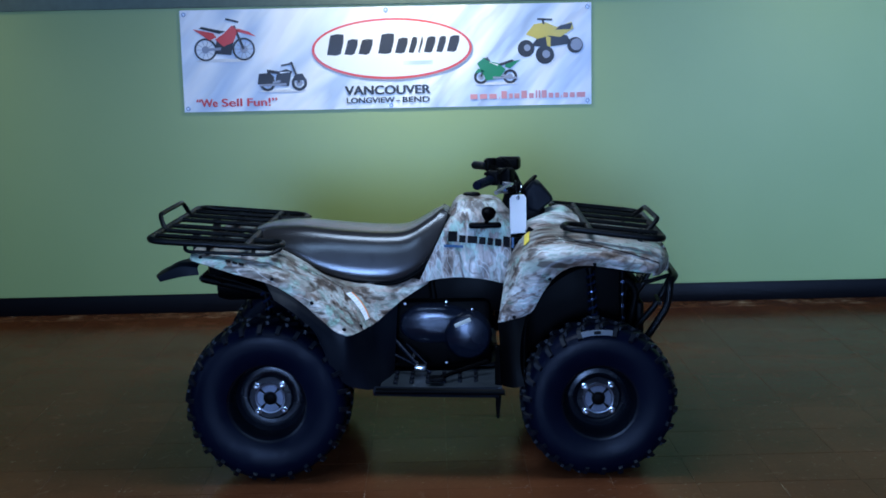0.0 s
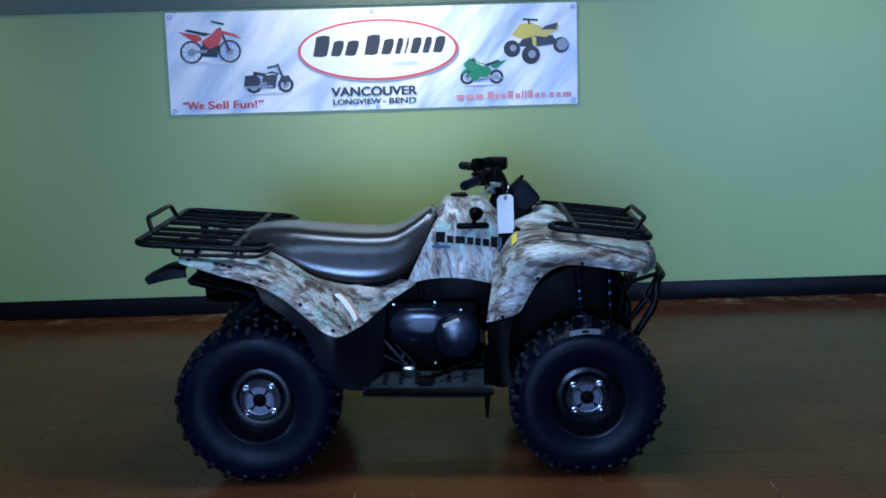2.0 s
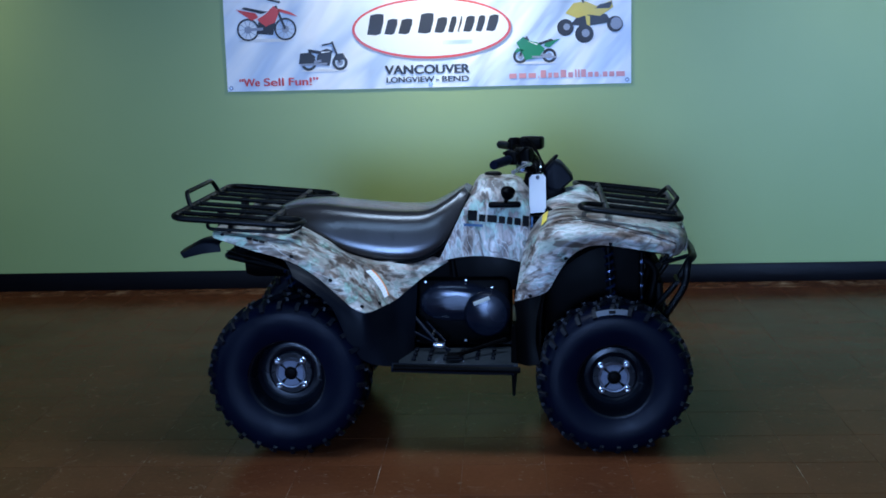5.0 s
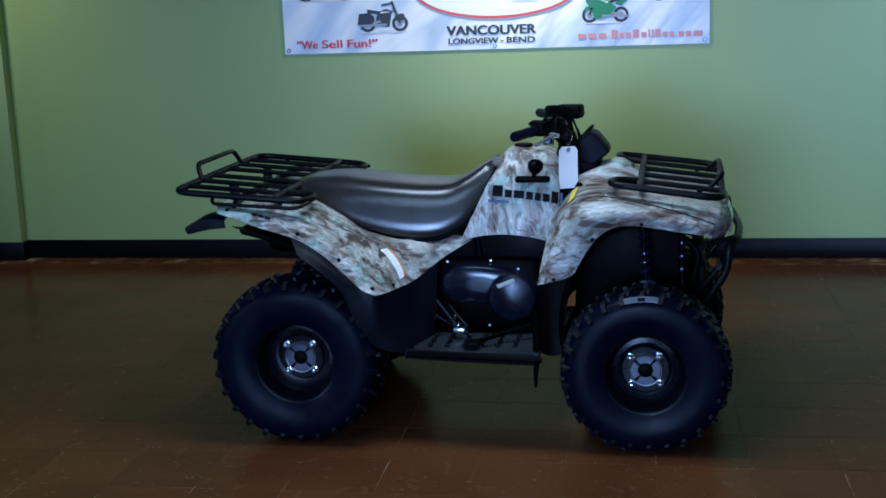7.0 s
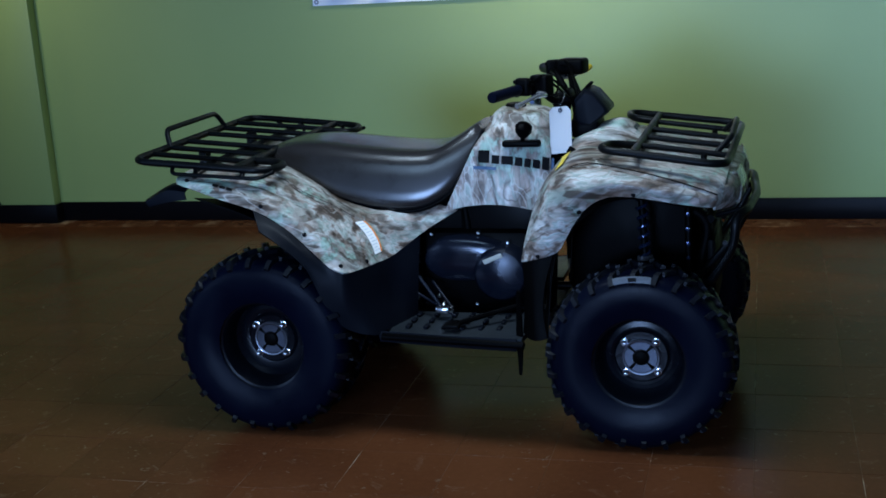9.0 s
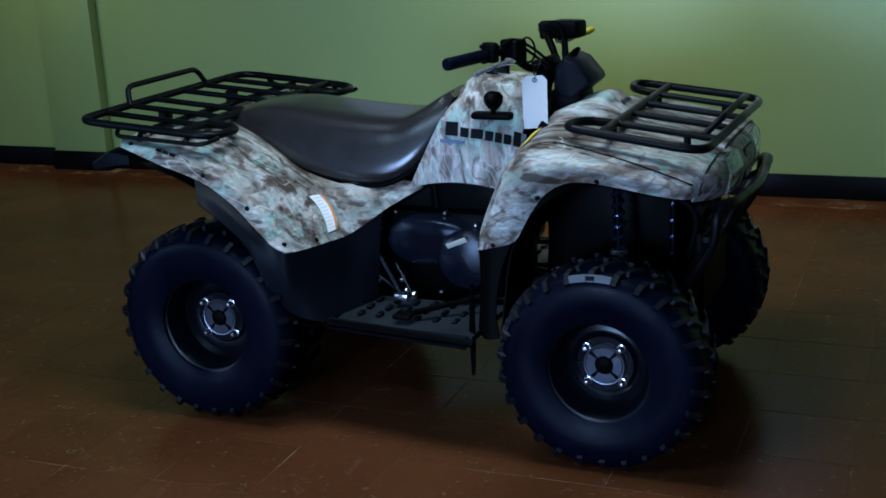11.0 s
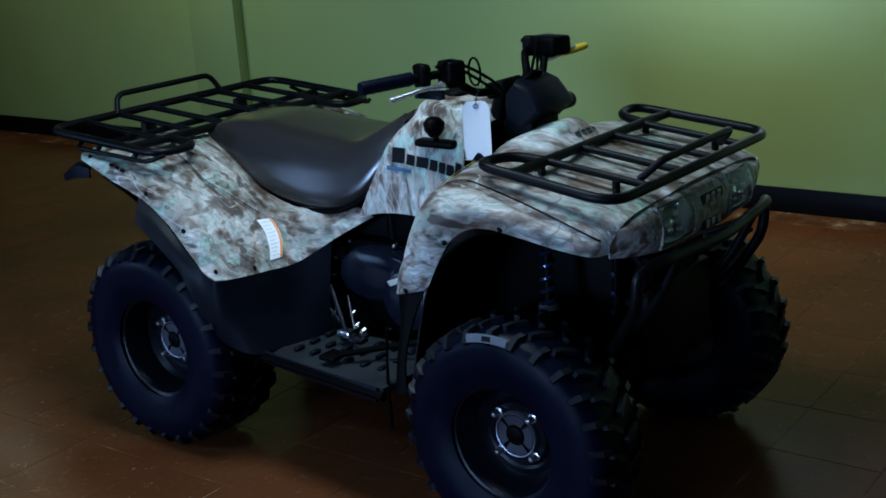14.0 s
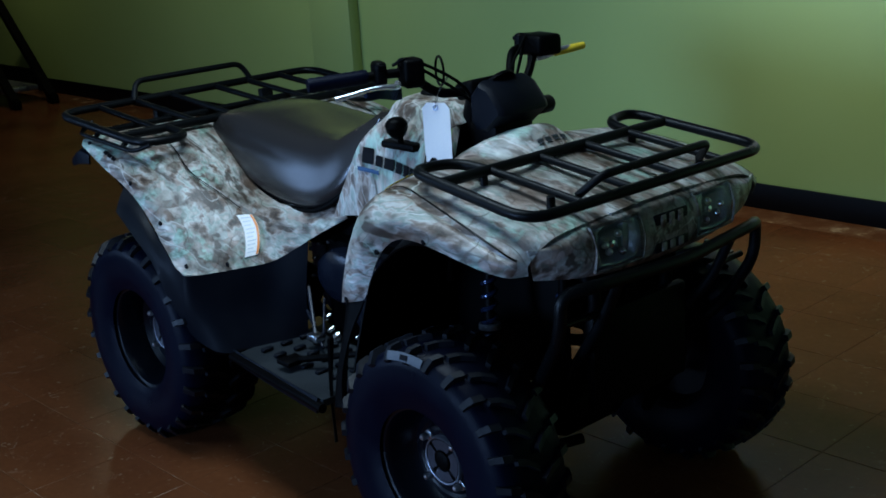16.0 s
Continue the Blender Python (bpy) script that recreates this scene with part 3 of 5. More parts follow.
def printed_bike(kind, x, z, s, body, flip=1):
    """A small printed motorcycle: wheels, engine, bodywork, seat, bars."""
    low = kind != "dirt"
    wr = 0.066 if low else 0.080
    for wx in (-0.130, 0.140):
        ink("printed_wheel", ring(wr, wr, 0.024 if low else 0.013, wx, wr), BLACK_INK, x, z, s, 0.0004, flip=flip)
        ink("printed_hub", [ellipse(0.026, 0.026, 16, wx, wr)], GREY_INK, x, z, s, 0.0004, flip=flip)
        if not low:
            for k in range(5):
                an = k * math.pi / 5
                ink("printed_spoke", [stroke((wx - 0.066 * math.cos(an), wr - 0.066 * math.sin(an)), (wx + 0.066 * math.cos(an), wr + 0.066 * math.sin(an)), 0.0016)], GREY_INK, x, z, s, 0.0002, flip=flip)
    ink("printed_engine", [[(-0.07, 0.05), (0.05, 0.04), (0.07, 0.13), (0.0, 0.16), (-0.05, 0.14)]], BLACK_INK, x, z, s, 0.0008, flip=flip)
    ink("printed_swingarm", [stroke((-0.13, wr), (-0.02, 0.085), 0.010)], GREY_INK, x, z, s, 0.001, flip=flip)
    ink("printed_fork", [stroke((0.14, wr), (0.075, 0.245), 0.009)], BLACK_INK, x, z, s, 0.001, flip=flip)
    if kind == "dirt":
        body_polys = [[(-0.06, 0.150), (0.0, 0.10), (0.07, 0.13), (0.105, 0.215), (0.06, 0.245), (0.01, 0.195)], [(-0.215, 0.225), (-0.10, 0.145), (-0.05, 0.165), (-0.07, 0.195)], [(0.09, 0.205), (0.235, 0.165), (0.18, 0.200), (0.10, 0.225)]]
        seat_poly, bar_a, bar_b = [(-0.17, 0.228), (-0.03, 0.190), (0.02, 0.205), (-0.02, 0.212), (-0.15, 0.240)], (0.02, 0.292), (0.11, 0.268)
    elif kind == "cruiser":
        body_polys = [[(-0.05, 0.12), (0.06, 0.12), (0.085, 0.165), (0.03, 0.185), (-0.03, 0.165)], [(-0.215, 0.06), (-0.09, 0.055), (-0.07, 0.12), (-0.11, 0.155), (-0.20, 0.15)], [(0.075, 0.085), (0.195, 0.09), (0.17, 0.145), (0.11, 0.14)]]
        seat_poly, bar_a, bar_b = [(-0.13, 0.155), (-0.02, 0.140), (0.0, 0.162), (-0.06, 0.172), (-0.13, 0.185)], (-0.01, 0.215), (0.09, 0.232)
    else:
        body_polys = [[(-0.09, 0.13), (-0.03, 0.05), (0.09, 0.03), (0.135, 0.12), (0.175, 0.19), (0.11, 0.245), (0.05, 0.205), (-0.02, 0.19)], [(-0.23, 0.22), (-0.13, 0.14), (-0.08, 0.155), (-0.10, 0.19)], [(0.10, 0.115), (0.20, 0.10), (0.165, 0.145)]]
        seat_poly, bar_a, bar_b = [(-0.17, 0.205), (-0.05, 0.165), (-0.02, 0.182), (-0.15, 0.222)], (0.055, 0.215), (0.10, 0.232)
    for poly in body_polys:
        ink("printed_bodywork", [poly], body, x, z, s, 0.0012, flip=flip)
    ink("printed_seat", [seat_poly], BLACK_INK, x, z, s, 0.0016, flip=flip)
    ink("printed_bars", [stroke(bar_a, bar_b, 0.007)], BLACK_INK, x, z, s, 0.0016, flip=flip)
    if low:
        ink("printed_pipe", [stroke((-0.20, 0.052), (0.03, 0.058), 0.009)], GREY_INK, x, z, s, 0.0016, flip=flip)
        ink("printed_glint", [stroke((-0.02, 0.155 if kind == "cruiser" else 0.17), (0.06, 0.16 if kind == "cruiser" else 0.20), 0.006, 0.002)], WHITE_INK, x, z, s, 0.0018, flip=flip)
    # the soft printed shadow below
    ink("printed_shade", [ellipse(0.20, 0.012, 24, 0.0, 0.002)], PRINT, x, z, s, 0.0, flip=flip)


printed_bike("dirt", -0.99, 0.308, 0.86, RED_INK)
printed_bike("cruiser", -0.64, 0.118, 0.72, BLACK_INK)
printed_bike("sport", 0.665, 0.135, 0.66, GREEN_INK, flip=-1)
# printed sport quad
for wx, wz, wr, rr in ((0.85, 0.345, 0.051, 0.020), (0.965, 0.305, 0.056, 0.024), (1.15, 0.36, 0.048, 0.036)):
    ink("printed_wheel", [ellipse(wr, wr, 28, wx, wz)], BLACK_INK, lift=0.001)
    ink("printed_rim", [ellipse(rr, rr, 20, wx + 0.008, wz + 0.004)], GREY_INK, lift=0.0014)
ink("printed_chassis", [[(0.88, 0.36), (0.97, 0.35), (1.13, 0.37), (1.10, 0.42), (0.95, 0.44)]], BLACK_INK, lift=0.0016)
ink("printed_bodywork", [[(0.85, 0.43), (0.92, 0.40), (0.99, 0.42), (1.06, 0.41), (1.14, 0.46), (1.13, 0.50), (1.04, 0.47), (0.97, 0.50), (0.90, 0.49)], [(0.97, 0.42), (1.0, 0.41), (1.0, 0.35), (0.98, 0.36)]], YELLOW_INK, lift=0.002)
ink("printed_seat", [[(1.03, 0.455), (1.12, 0.455), (1.135, 0.495), (1.06, 0.48)], stroke((0.92, 0.52), (1.01, 0.515), 0.006), stroke((0.95, 0.52), (0.96, 0.49), 0.006)], BLACK_INK, lift=0.0024)

# ---- quad bike ----
quad = new("quad_bike")
quad.matrix_world = pose(-0.66, 4.88, 0, 0, 0, -1.6)
tagged(quad, "woodland camouflage utility quad bike with grey seat and black racks", "quad bike")


def lug_mesh(stations, arc, sgn, top, w):
    """A tread lug: a tapered bar through stations of (share of the half width, drop, turn)."""
    verts, faces = [], []
    for b, drop, turn in stations:
        for rr, f in ((top - drop, 0.40), (top - drop - 0.020, 0.52)):
            out = 0.0 if b < 0.95 or f > 0.5 else 0.006
            for e in (-1, 1):
                a = turn + e * arc * f
                verts.append((math.cos(a) * rr, sgn * (b * w + out - (0.012 if b > 0.95 and f > 0.5 else 0.0)), math.sin(a) * rr))
    for k in range(len(stations) - 1):
        i = 4 * k
        for q in ((0, 1, 5, 4), (0, 4, 6, 2), (1, 3, 7, 5)):
            faces.append([i + c for c in q])
    i = 4 * (len(stations) - 1)
    faces += [(0, 2, 3, 1), (i, i + 1, i + 3, i + 2)]
    bm = bmesh.new()
    vs = [bm.verts.new(p) for p in verts]
    for q in faces:
        bm.faces.new([vs[c] for c in q])
    bmesh.ops.recalc_face_normals(bm, faces=bm.faces)
    me = bpy.data.meshes.new("tread_lug")
    bm.to_mesh(me)
    bm.free()
    me.materials.append(LUG)
    return me


def wheel(x, y, r, width, rim_r, outward, hub, axle):
    """A wheel: painted steel rim, knobbly tyre, hub plate, nuts. The axle lies along y, outward is -1 or 1."""
    w = width / 2
    bm = bmesh.new()
    o = outward
    prof = [(rim_r + 0.008, 0.86 * w), (rim_r + 0.006, 0.80 * w), (rim_r - 0.012, 0.74 * w), (rim_r - 0.020, 0.62 * w), (rim_r - 0.026, hub + 0.004), (rim_r - 0.040, hub - 0.010), (rim_r - 0.056, hub - 0.006), (0.088, hub - 0.010), (0.080, hub), (0.030, hub),
            (0.030, -0.2 * w), (rim_r - 0.03, -0.3 * w), (rim_r - 0.02, -0.7 * w), (rim_r + 0.006, -0.86 * w)]
    lathe(bm, [(a, b * o) for a, b in prof], 56)
    ob = part("wheel", bm, RIM, quad, "dark painted steel wheel", m=pose(x, y, axle))
    # tyre carcass
    top = r
    bm = bmesh.new()
    tp = [(rim_r - 0.006, 0.84), (rim_r + 0.010, 0.90), (rim_r + 0.016, 0.93), (rim_r + 0.022, 0.935), (rim_r + 0.045, 0.975), (top - 0.080, 0.985), (top - 0.055, 0.968), (top - 0.036, 0.915), (top - 0.022, 0.80), (top - 0.015, 0.45), (top - 0.013, 0.0),
          (top - 0.015, -0.45), (top - 0.022, -0.80), (top - 0.036, -0.915), (top - 0.055, -0.968), (top - 0.080, -0.985), (rim_r + 0.045, -0.975), (rim_r + 0.010, -0.90), (rim_r - 0.006, -0.84)]
    lathe(bm, [(a, b * w) for a, b in tp], 72)
    for v in bm.verts:
        v.co.z = max(v.co.z, 0.004 - axle)
    part("tyre", bm, RUBBER, ob, "knobbly black off-road tyre")
    # tread lugs: a slanting inner bar and a shoulder lug that wraps over the edge, in turn on both halves
    pitch = 26
    for sgn in (-1, 1):
        for stations, arc in ((((0.05, 0.0, 0.0), (0.30, 0.001, 0.07), (0.54, 0.003, 0.10)), 0.058), (((0.60, 0.003, 0.0), (0.84, 0.008, 0.02), (0.93, 0.022, 0.03), (0.955, 0.034, 0.03)), 0.066)):
            me = lug_mesh(stations, arc, sgn, top, w)
            for k in range(pitch):
                turn = 360 * (k + (0.5 if sgn > 0 else 0.0) + (0.42 if len(stations) > 3 else 0.0)) / pitch
                down = max(math.sin(radians(turn) - t) for t in (-0.04, 0.0, 0.08, 0.14))
                lug = new("tread_lug", me)
                lug.parent, lug.matrix_local = ob, pose(0, 0, max(0.0, top * down - axle), 0, turn, 0)
    # hub: dark plate with four bare quadrants inside a bright ring, nuts round it
    bm = bmesh.new()
    lathe(bm, [(0.0, o * (hub + 0.002)), (0.020, o * (hub + 0.003)), (0.022, o * (hub + 0.008)), (0.050, o * (hub + 0.008)), (0.056, o * (hub + 0.006)), (0.056, o * hub)], 32)
    part("hub_plate", bm, BLACK, ob, "black hub plate")
    bm = bmesh.new()
    lathe(bm, [(0.0535, o * (hub + 0.007)), (0.0540, o * (hub + 0.012)), (0.0570, o * (hub + 0.013)), (0.0590, o * (hub + 0.010)), (0.0590, o * hub)], 36)
    part("hub_ring", bm, ALLOY, ob, "bright turned hub ring")
    for k in range(4):
        bm = bmesh.new()
        a0 = math.pi / 2 * k + math.pi / 4 + 0.16
        rim_a = [a0 + (math.pi / 2 - 0.24) * j / 8 for j in range(9)]
        pts = [(math.cos(a) * 0.051, math.sin(a) * 0.051) for a in rim_a] + [(math.cos(a) * 0.027, math.sin(a) * 0.027) for a in rim_a[::-1]]
        va, vb = [bm.verts.new((px, o * (hub + 0.0115), pz)) for px, pz in pts], [bm.verts.new((px * 1.01, o * (hub + 0.006), pz * 1.01)) for px, pz in pts]
        for j in range(8):
            bm.faces.new((va[j], va[j + 1], va[16 - j], va[17 - j]))
        for j in range(18):
            bm.faces.new((va[j], va[(j + 1) % 18], vb[(j + 1) % 18], vb[j]))
        part("hub_quadrant", bm, HUB, ob, "bare alloy hub quadrant")
    bm = bmesh.new()
    lathe(bm, [(0.0, o * (hub + 0.016)), (0.018, o * (hub + 0.016)), (0.022, o * (hub + 0.013)), (0.022, o * (hub + 0.003))], 20)
    part("axle_cap", bm, BLACK, ob)
    for k in range(4):
        a = math.pi / 4 + math.pi / 2 * k + 0.04
        bm = bmesh.new()
        lathe(bm, [(0.0, 0.028 * o), (0.005, 0.027 * o), (0.008, 0.023 * o), (0.0085, 0.007 * o), (0.012, 0.006 * o), (0.012, 0.0)], 12)
        part("lug_nut", bm, CHROME, ob, "bright steel nut", m=pose(math.cos(a) * 0.070, o * hub, math.sin(a) * 0.070))
    return ob


for sgn in (-1, 1):
    wheel(1.257, sgn * 0.432, 0.299, 0.215, 0.152, sgn, 0.015, 0.289)
    wheel(0.005, sgn * 0.427, 0.315, 0.262, 0.158, sgn, 0.016, 0.308)

# -- chassis --
bm = bmesh.new()
for s in (-1, 1):
    tube(bm, fillet([(-0.30, s * 0.14, 0.72), (-0.05, s * 0.14, 0.66), (0.42, s * 0.15, 0.36), (0.95, s * 0.14, 0.34), (1.40, s * 0.13, 0.42), (1.45, s * 0.13, 0.66), (1.0, s * 0.12, 0.86), (0.55, s * 0.12, 0.74), (-0.05, s * 0.14, 0.70)], 0.06), 0.016, 10)
    tube(bm, [(0.62, s * 0.12, 0.72), (0.66, s * 0.14, 0.36)], 0.014)
    tube(bm, [(1.02, s * 0.12, 0.85), (1.0, s * 0.14, 0.35)], 0.014)
for x, z in ((-0.3, 0.72), (0.42, 0.36), (0.95, 0.34), (1.42, 0.45), (1.45, 0.66)):
    tube(bm, [(x, -0.14, z), (x, 0.14, z)], 0.014)
part("frame", bm, BLACK, quad, "black welded tube frame")
for x, z, half in ((0.005, 0.315, 0.31), (1.257, 0.30, 0.34)):
    bm = bmesh.new()
    tube(bm, [(x, -half, z), (x, -0.14, z), (x, -0.08, z), (x, 0.08, z), (x, 0.14, z), (x, half, z)], [0.028, 0.03, 0.085, 0.085, 0.03, 0.028], 16)
    part("axle", bm, BLACK, quad, "black axle with differential housing")
for s in (-1, 1):
    for zz in (0.24, 0.36):
        bm = bmesh.new()
        tube(bm, [(1.14, s * 0.12, zz + 0.02), (1.25, s * 0.36, zz)], 0.013)
        tube(bm, [(1.38, s * 0.12, zz + 0.02), (1.27, s * 0.36, zz)], 0.013)
        part("wishbone", bm, BLACK, quad)
    # spring and damper, front and rear
    for (xa, ya, za), (xb, yb, zb) in (((1.242, 0.262, 0.79), (1.262, 0.296, 0.46)), ((-0.05, 0.22, 0.74), (0.03, 0.26, 0.40))):
        a, b = Vector((xa, s * ya, za)), Vector((xb, s * yb, zb))
        bm = bmesh.new()
        tube(bm, [a, b], 0.011, 12)
        tube(bm, [a, a + (b - a) * 0.12], 0.020, 12)
        shock = part("shock_absorber", bm, BLACK, quad, "black spring shock absorber")
        bm = bmesh.new()
        d = (b - a).normalized()
        u = d.orthogonal().normalized()
        w = d.cross(u)
        coil = []
        for k in range(8 * 10 + 1):
            f = k / 80
            an = 2 * math.pi * f * 8
            coil.append(a + (b - a) * (0.10 + 0.75 * f) + (u * math.cos(an) + w * math.sin(an)) * 0.016)
        tube(bm, coil, 0.0055, 6)
        part("spring", bm, SPRING, shock, "blue-grey steel coil spring")
        bm = bmesh.new()
        tube(bm, [a + (b - a) * 0.66, a + (b - a) * 0.70], 0.026, 14)
        part("spring_seat", bm, ALLOY, shock, "pale lower spring seat")

for s in (-1, 1):
    bm = bmesh.new()
    tube(bm, [(1.382, s * 0.165, 0.80), (1.382, s * 0.175, 0.50)], 0.011, 10)
    post = part("rack_stay", bm, BLACK, quad, "black rack stay with bolts")
    for k in range(6):
        bm = bmesh.new()
        lathe(bm, [(0.0, s * 0.008), (0.007, s * 0.007), (0.008, 0.0)], 8)
        part("stay_bolt", bm, SPRING, post, m=pose(1.382, s * (0.176 + 0.002 * k), 0.78 - 0.048 * k))

# -- rear fenders: pressed camouflage sheets, mirrored --
REAR = [
    [(-0.275, -0.10, 0.872), (-0.27, -0.24, 0.880), (-0.268, -0.40, 0.880), (-0.265, -0.480, 0.874), (-0.262, -0.500, 0.857)],
    [(-0.11, -0.10, 0.880), (-0.11, -0.26, 0.882), (-0.11, -0.41, 0.870), (-0.11, -0.490, 0.845), (-0.112, -0.512, 0.808)],
    [(0.03, -0.165, 0.838), (0.03, -0.285, 0.858), (0.03, -0.42, 0.843), (0.03, -0.496, 0.806), (0.030, -0.520, 0.766)],
    [(0.13, -0.190, 0.786), (0.13, -0.295, 0.808), (0.13, -0.42, 0.790), (0.132, -0.500, 0.750), (0.130, -0.523, 0.708)],
    [(0.21, -0.198, 0.736), (0.21, -0.29, 0.752), (0.205, -0.38, 0.755), (0.204, -0.488, 0.698), (0.206, -0.528, 0.642)],
    [(0.34, -0.195, 0.704), (0.298, -0.26, 0.706), (0.262, -0.34, 0.712), (0.248, -0.475, 0.672), (0.243, -0.530, 0.608)],
    [(0.44, -0.17, 0.716), (0.372, -0.235, 0.690), (0.323, -0.31, 0.664), (0.286, -0.475, 0.630), (0.272, -0.532, 0.583)],
    [(0.53, -0.17, 0.716), (0.445, -0.23, 0.666), (0.375, -0.305, 0.616), (0.322, -0.475, 0.596), (0.297, -0.532, 0.573)],
    [(0.612, -0.185, 0.697), (0.505, -0.225, 0.634), (0.412, -0.305, 0.568), (0.346, -0.475, 0.562), (0.318, -0.531, 0.567)],
]
FLARE = [
    [(0.015, -0.520, 0.772), (0.035, -0.548, 0.748), (0.056, -0.576, 0.716)],
    [(0.110, -0.524, 0.720), (0.125, -0.550, 0.695), (0.140, -0.573, 0.652)],
    [(0.180, -0.529, 0.662), (0.190, -0.550, 0.635), (0.198, -0.563, 0.592)],
    [(0.243, -0.532, 0.605), (0.238, -0.547, 0.570), (0.226, -0.552, 0.520)],
    [(0.285, -0.533, 0.574), (0.278, -0.540, 0.510), (0.255, -0.537, 0.440)],
    [(0.318, -0.529, 0.563), (0.318, -0.530, 0.460), (0.305, -0.514, 0.372)],
    [(0.346, -0.475, 0.561), (0.352, -0.490, 0.460), (0.385, -0.490, 0.345)],
    [(0.378, -0.385, 0.562), (0.392, -0.400, 0.450), (0.420, -0.425, 0.338)],
    [(0.412, -0.306, 0.567), (0.425, -0.320, 0.450), (0.450, -0.330, 0.338)],
    [(0.490, -0.235, 0.622), (0.480, -0.250, 0.480), (0.470, -0.250, 0.338)],
]


def groove(lines, depth=0.006, width=0.02):
    """A pressed crease along lines of (along, across) shares."""
    def f(a, b):
        d = 0.0
        for (a0, b0), (a1, b1) in lines:
            if a0 <= a <= a1:
                c = b0 + (b1 - b0) * (a - a0) / (a1 - a0)
                fade = min(1.0, (a - a0) * 12, (a1 - a) * 12)
                d = max(d, depth * fade * math.exp(-((b - c) / width) ** 2))
        return d
    return f


for s in (-1, 1):
    rows = REAR if s < 0 else mirrored(REAR)
    bm = bmesh.new()
    sheet(bm, rows, 64, 64, 0.004, flip=s, dent=groove([((0.14, 0.355), (0.97, 0.52)), ((0.02, 0.62), (0.40, 0.55))]))
    part("rear_fender", bm, CAMO, quad, "camouflage printed plastic rear fender")
    rows = FLARE if s < 0 else mirrored(FLARE)
    bm = bmesh.new()
    sheet(bm, rows, 40, 12, 0.005, flip=s)
    part("fender_flare", bm, PLASTIC, quad, "charcoal plastic rear wheel flare")
    # mud flap behind the wheel
    bm = bmesh.new()
    fl = [[(-0.245, -0.33, 0.83), (-0.24, -0.42, 0.838), (-0.24, -0.487, 0.830), (-0.235, -0.497, 0.800)], [(-0.31, -0.33, 0.835), (-0.315, -0.42, 0.842), (-0.31, -0.487, 0.834), (-0.305, -0.495, 0.792)], [(-0.40, -0.36, 0.800), (-0.402, -0.42, 0.798), (-0.400, -0.472, 0.792), (-0.385, -0.478, 0.772)]]
    sheet(bm, fl if s < 0 else mirrored(fl), 14, 8, 0.006, flip=(1 if s < 0 else -1))
    part("mud_flap", bm, PLASTIC, quad, "charcoal plastic tail flap")
# tail deck, light and under-tray between the fenders
bm = bmesh.new()
box(bm, (-0.28, -0.14, 0.70), (0.20, 0.14, 0.862), 0.03)
# two added black filler blocks keep the gap under the seat dark
box(bm, (0.22, -0.125, 0.56), (0.63, 0.125, 0.72), 0.02)
box(bm, (0.52, -0.11, 0.68), (0.66, 0.11, 0.79), 0.02)
part("tail_box", bm, BLACK, quad, "black under-seat tail housing")
bm = bmesh.new()
box(bm, (-0.31, -0.07, 0.76), (-0.275, 0.07, 0.82), 0.012)
part("tail_lamp", bm, worn("red_lens", (0.30, 0.01, 0.01), 0.2, scale=30), quad, "red tail lamp lens")
for s in (-1, 1):
    bm = bmesh.new()
    sheet(bm, [[(-0.22, s * 0.14, 0.70), (-0.22, s * 0.3, 0.76), (-0.22, s * 0.46, 0.80)], [(0.0, s * 0.14, 0.70), (0.0, s * 0.3, 0.74), (0.0, s * 0.5, 0.74)], [(0.25, s * 0.14, 0.62), (0.24, s * 0.3, 0.60), (0.24, s * 0.5, 0.60)], [(0.40, s * 0.14, 0.36), (0.40, s * 0.3, 0.36), (0.40, s * 0.44, 0.36)]], 20, 8, 0.004, flip=s)
    part("wheel_arch_liner", bm, BLACK, quad, "black rear wheel arch liner")
bm = bmesh.new()
lathe(bm, [(0.0, -0.20), (0.055, -0.19), (0.065, -0.15), (0.065, 0.15), (0.055, 0.20), (0.0, 0.21)], 24, "X")
part("silencer", bm, BLACK, quad, "black exhaust silencer", m=pose(-0.12, 0.24, 0.62))

# -- front fenders --
FRONT = [
    [(0.985, -0.440, 0.612), (0.950, -0.452, 0.604), (0.912, -0.446, 0.594), (0.879, -0.420, 0.582)],
    [(1.012, -0.448, 0.634), (0.975, -0.462, 0.650), (0.930, -0.450, 0.655), (0.893, -0.410, 0.655)],
    [(1.052, -0.452, 0.704), (1.012, -0.466, 0.730), (0.950, -0.435, 0.752), (0.912, -0.345, 0.745)],
    [(1.096, -0.454, 0.762), (1.060, -0.466, 0.805), (0.992, -0.410, 0.844), (0.942, -0.268, 0.826)],
    [(1.150, -0.455, 0.795), (1.130, -0.462, 0.842), (1.072, -0.375, 0.890), (1.012, -0.205, 0.900)],
    [(1.213, -0.455, 0.802), (1.200, -0.462, 0.848), (1.170, -0.375, 0.888), (1.120, -0.170, 0.916)],
    [(1.298, -0.455, 0.792), (1.295, -0.460, 0.835), (1.285, -0.375, 0.874), (1.260, -0.150, 0.895)],
    [(1.395, -0.450, 0.775), (1.395, -0.453, 0.815), (1.390, -0.365, 0.858), (1.380, -0.140, 0.874)],
    [(1.470, -0.434, 0.764), (1.475, -0.435, 0.800), (1.470, -0.345, 0.846), (1.470, -0.140, 0.862)],
    [(1.498, -0.398, 0.764), (1.505, -0.396, 0.796), (1.512, -0.320, 0.834), (1.517, -0.140, 0.847)],
]
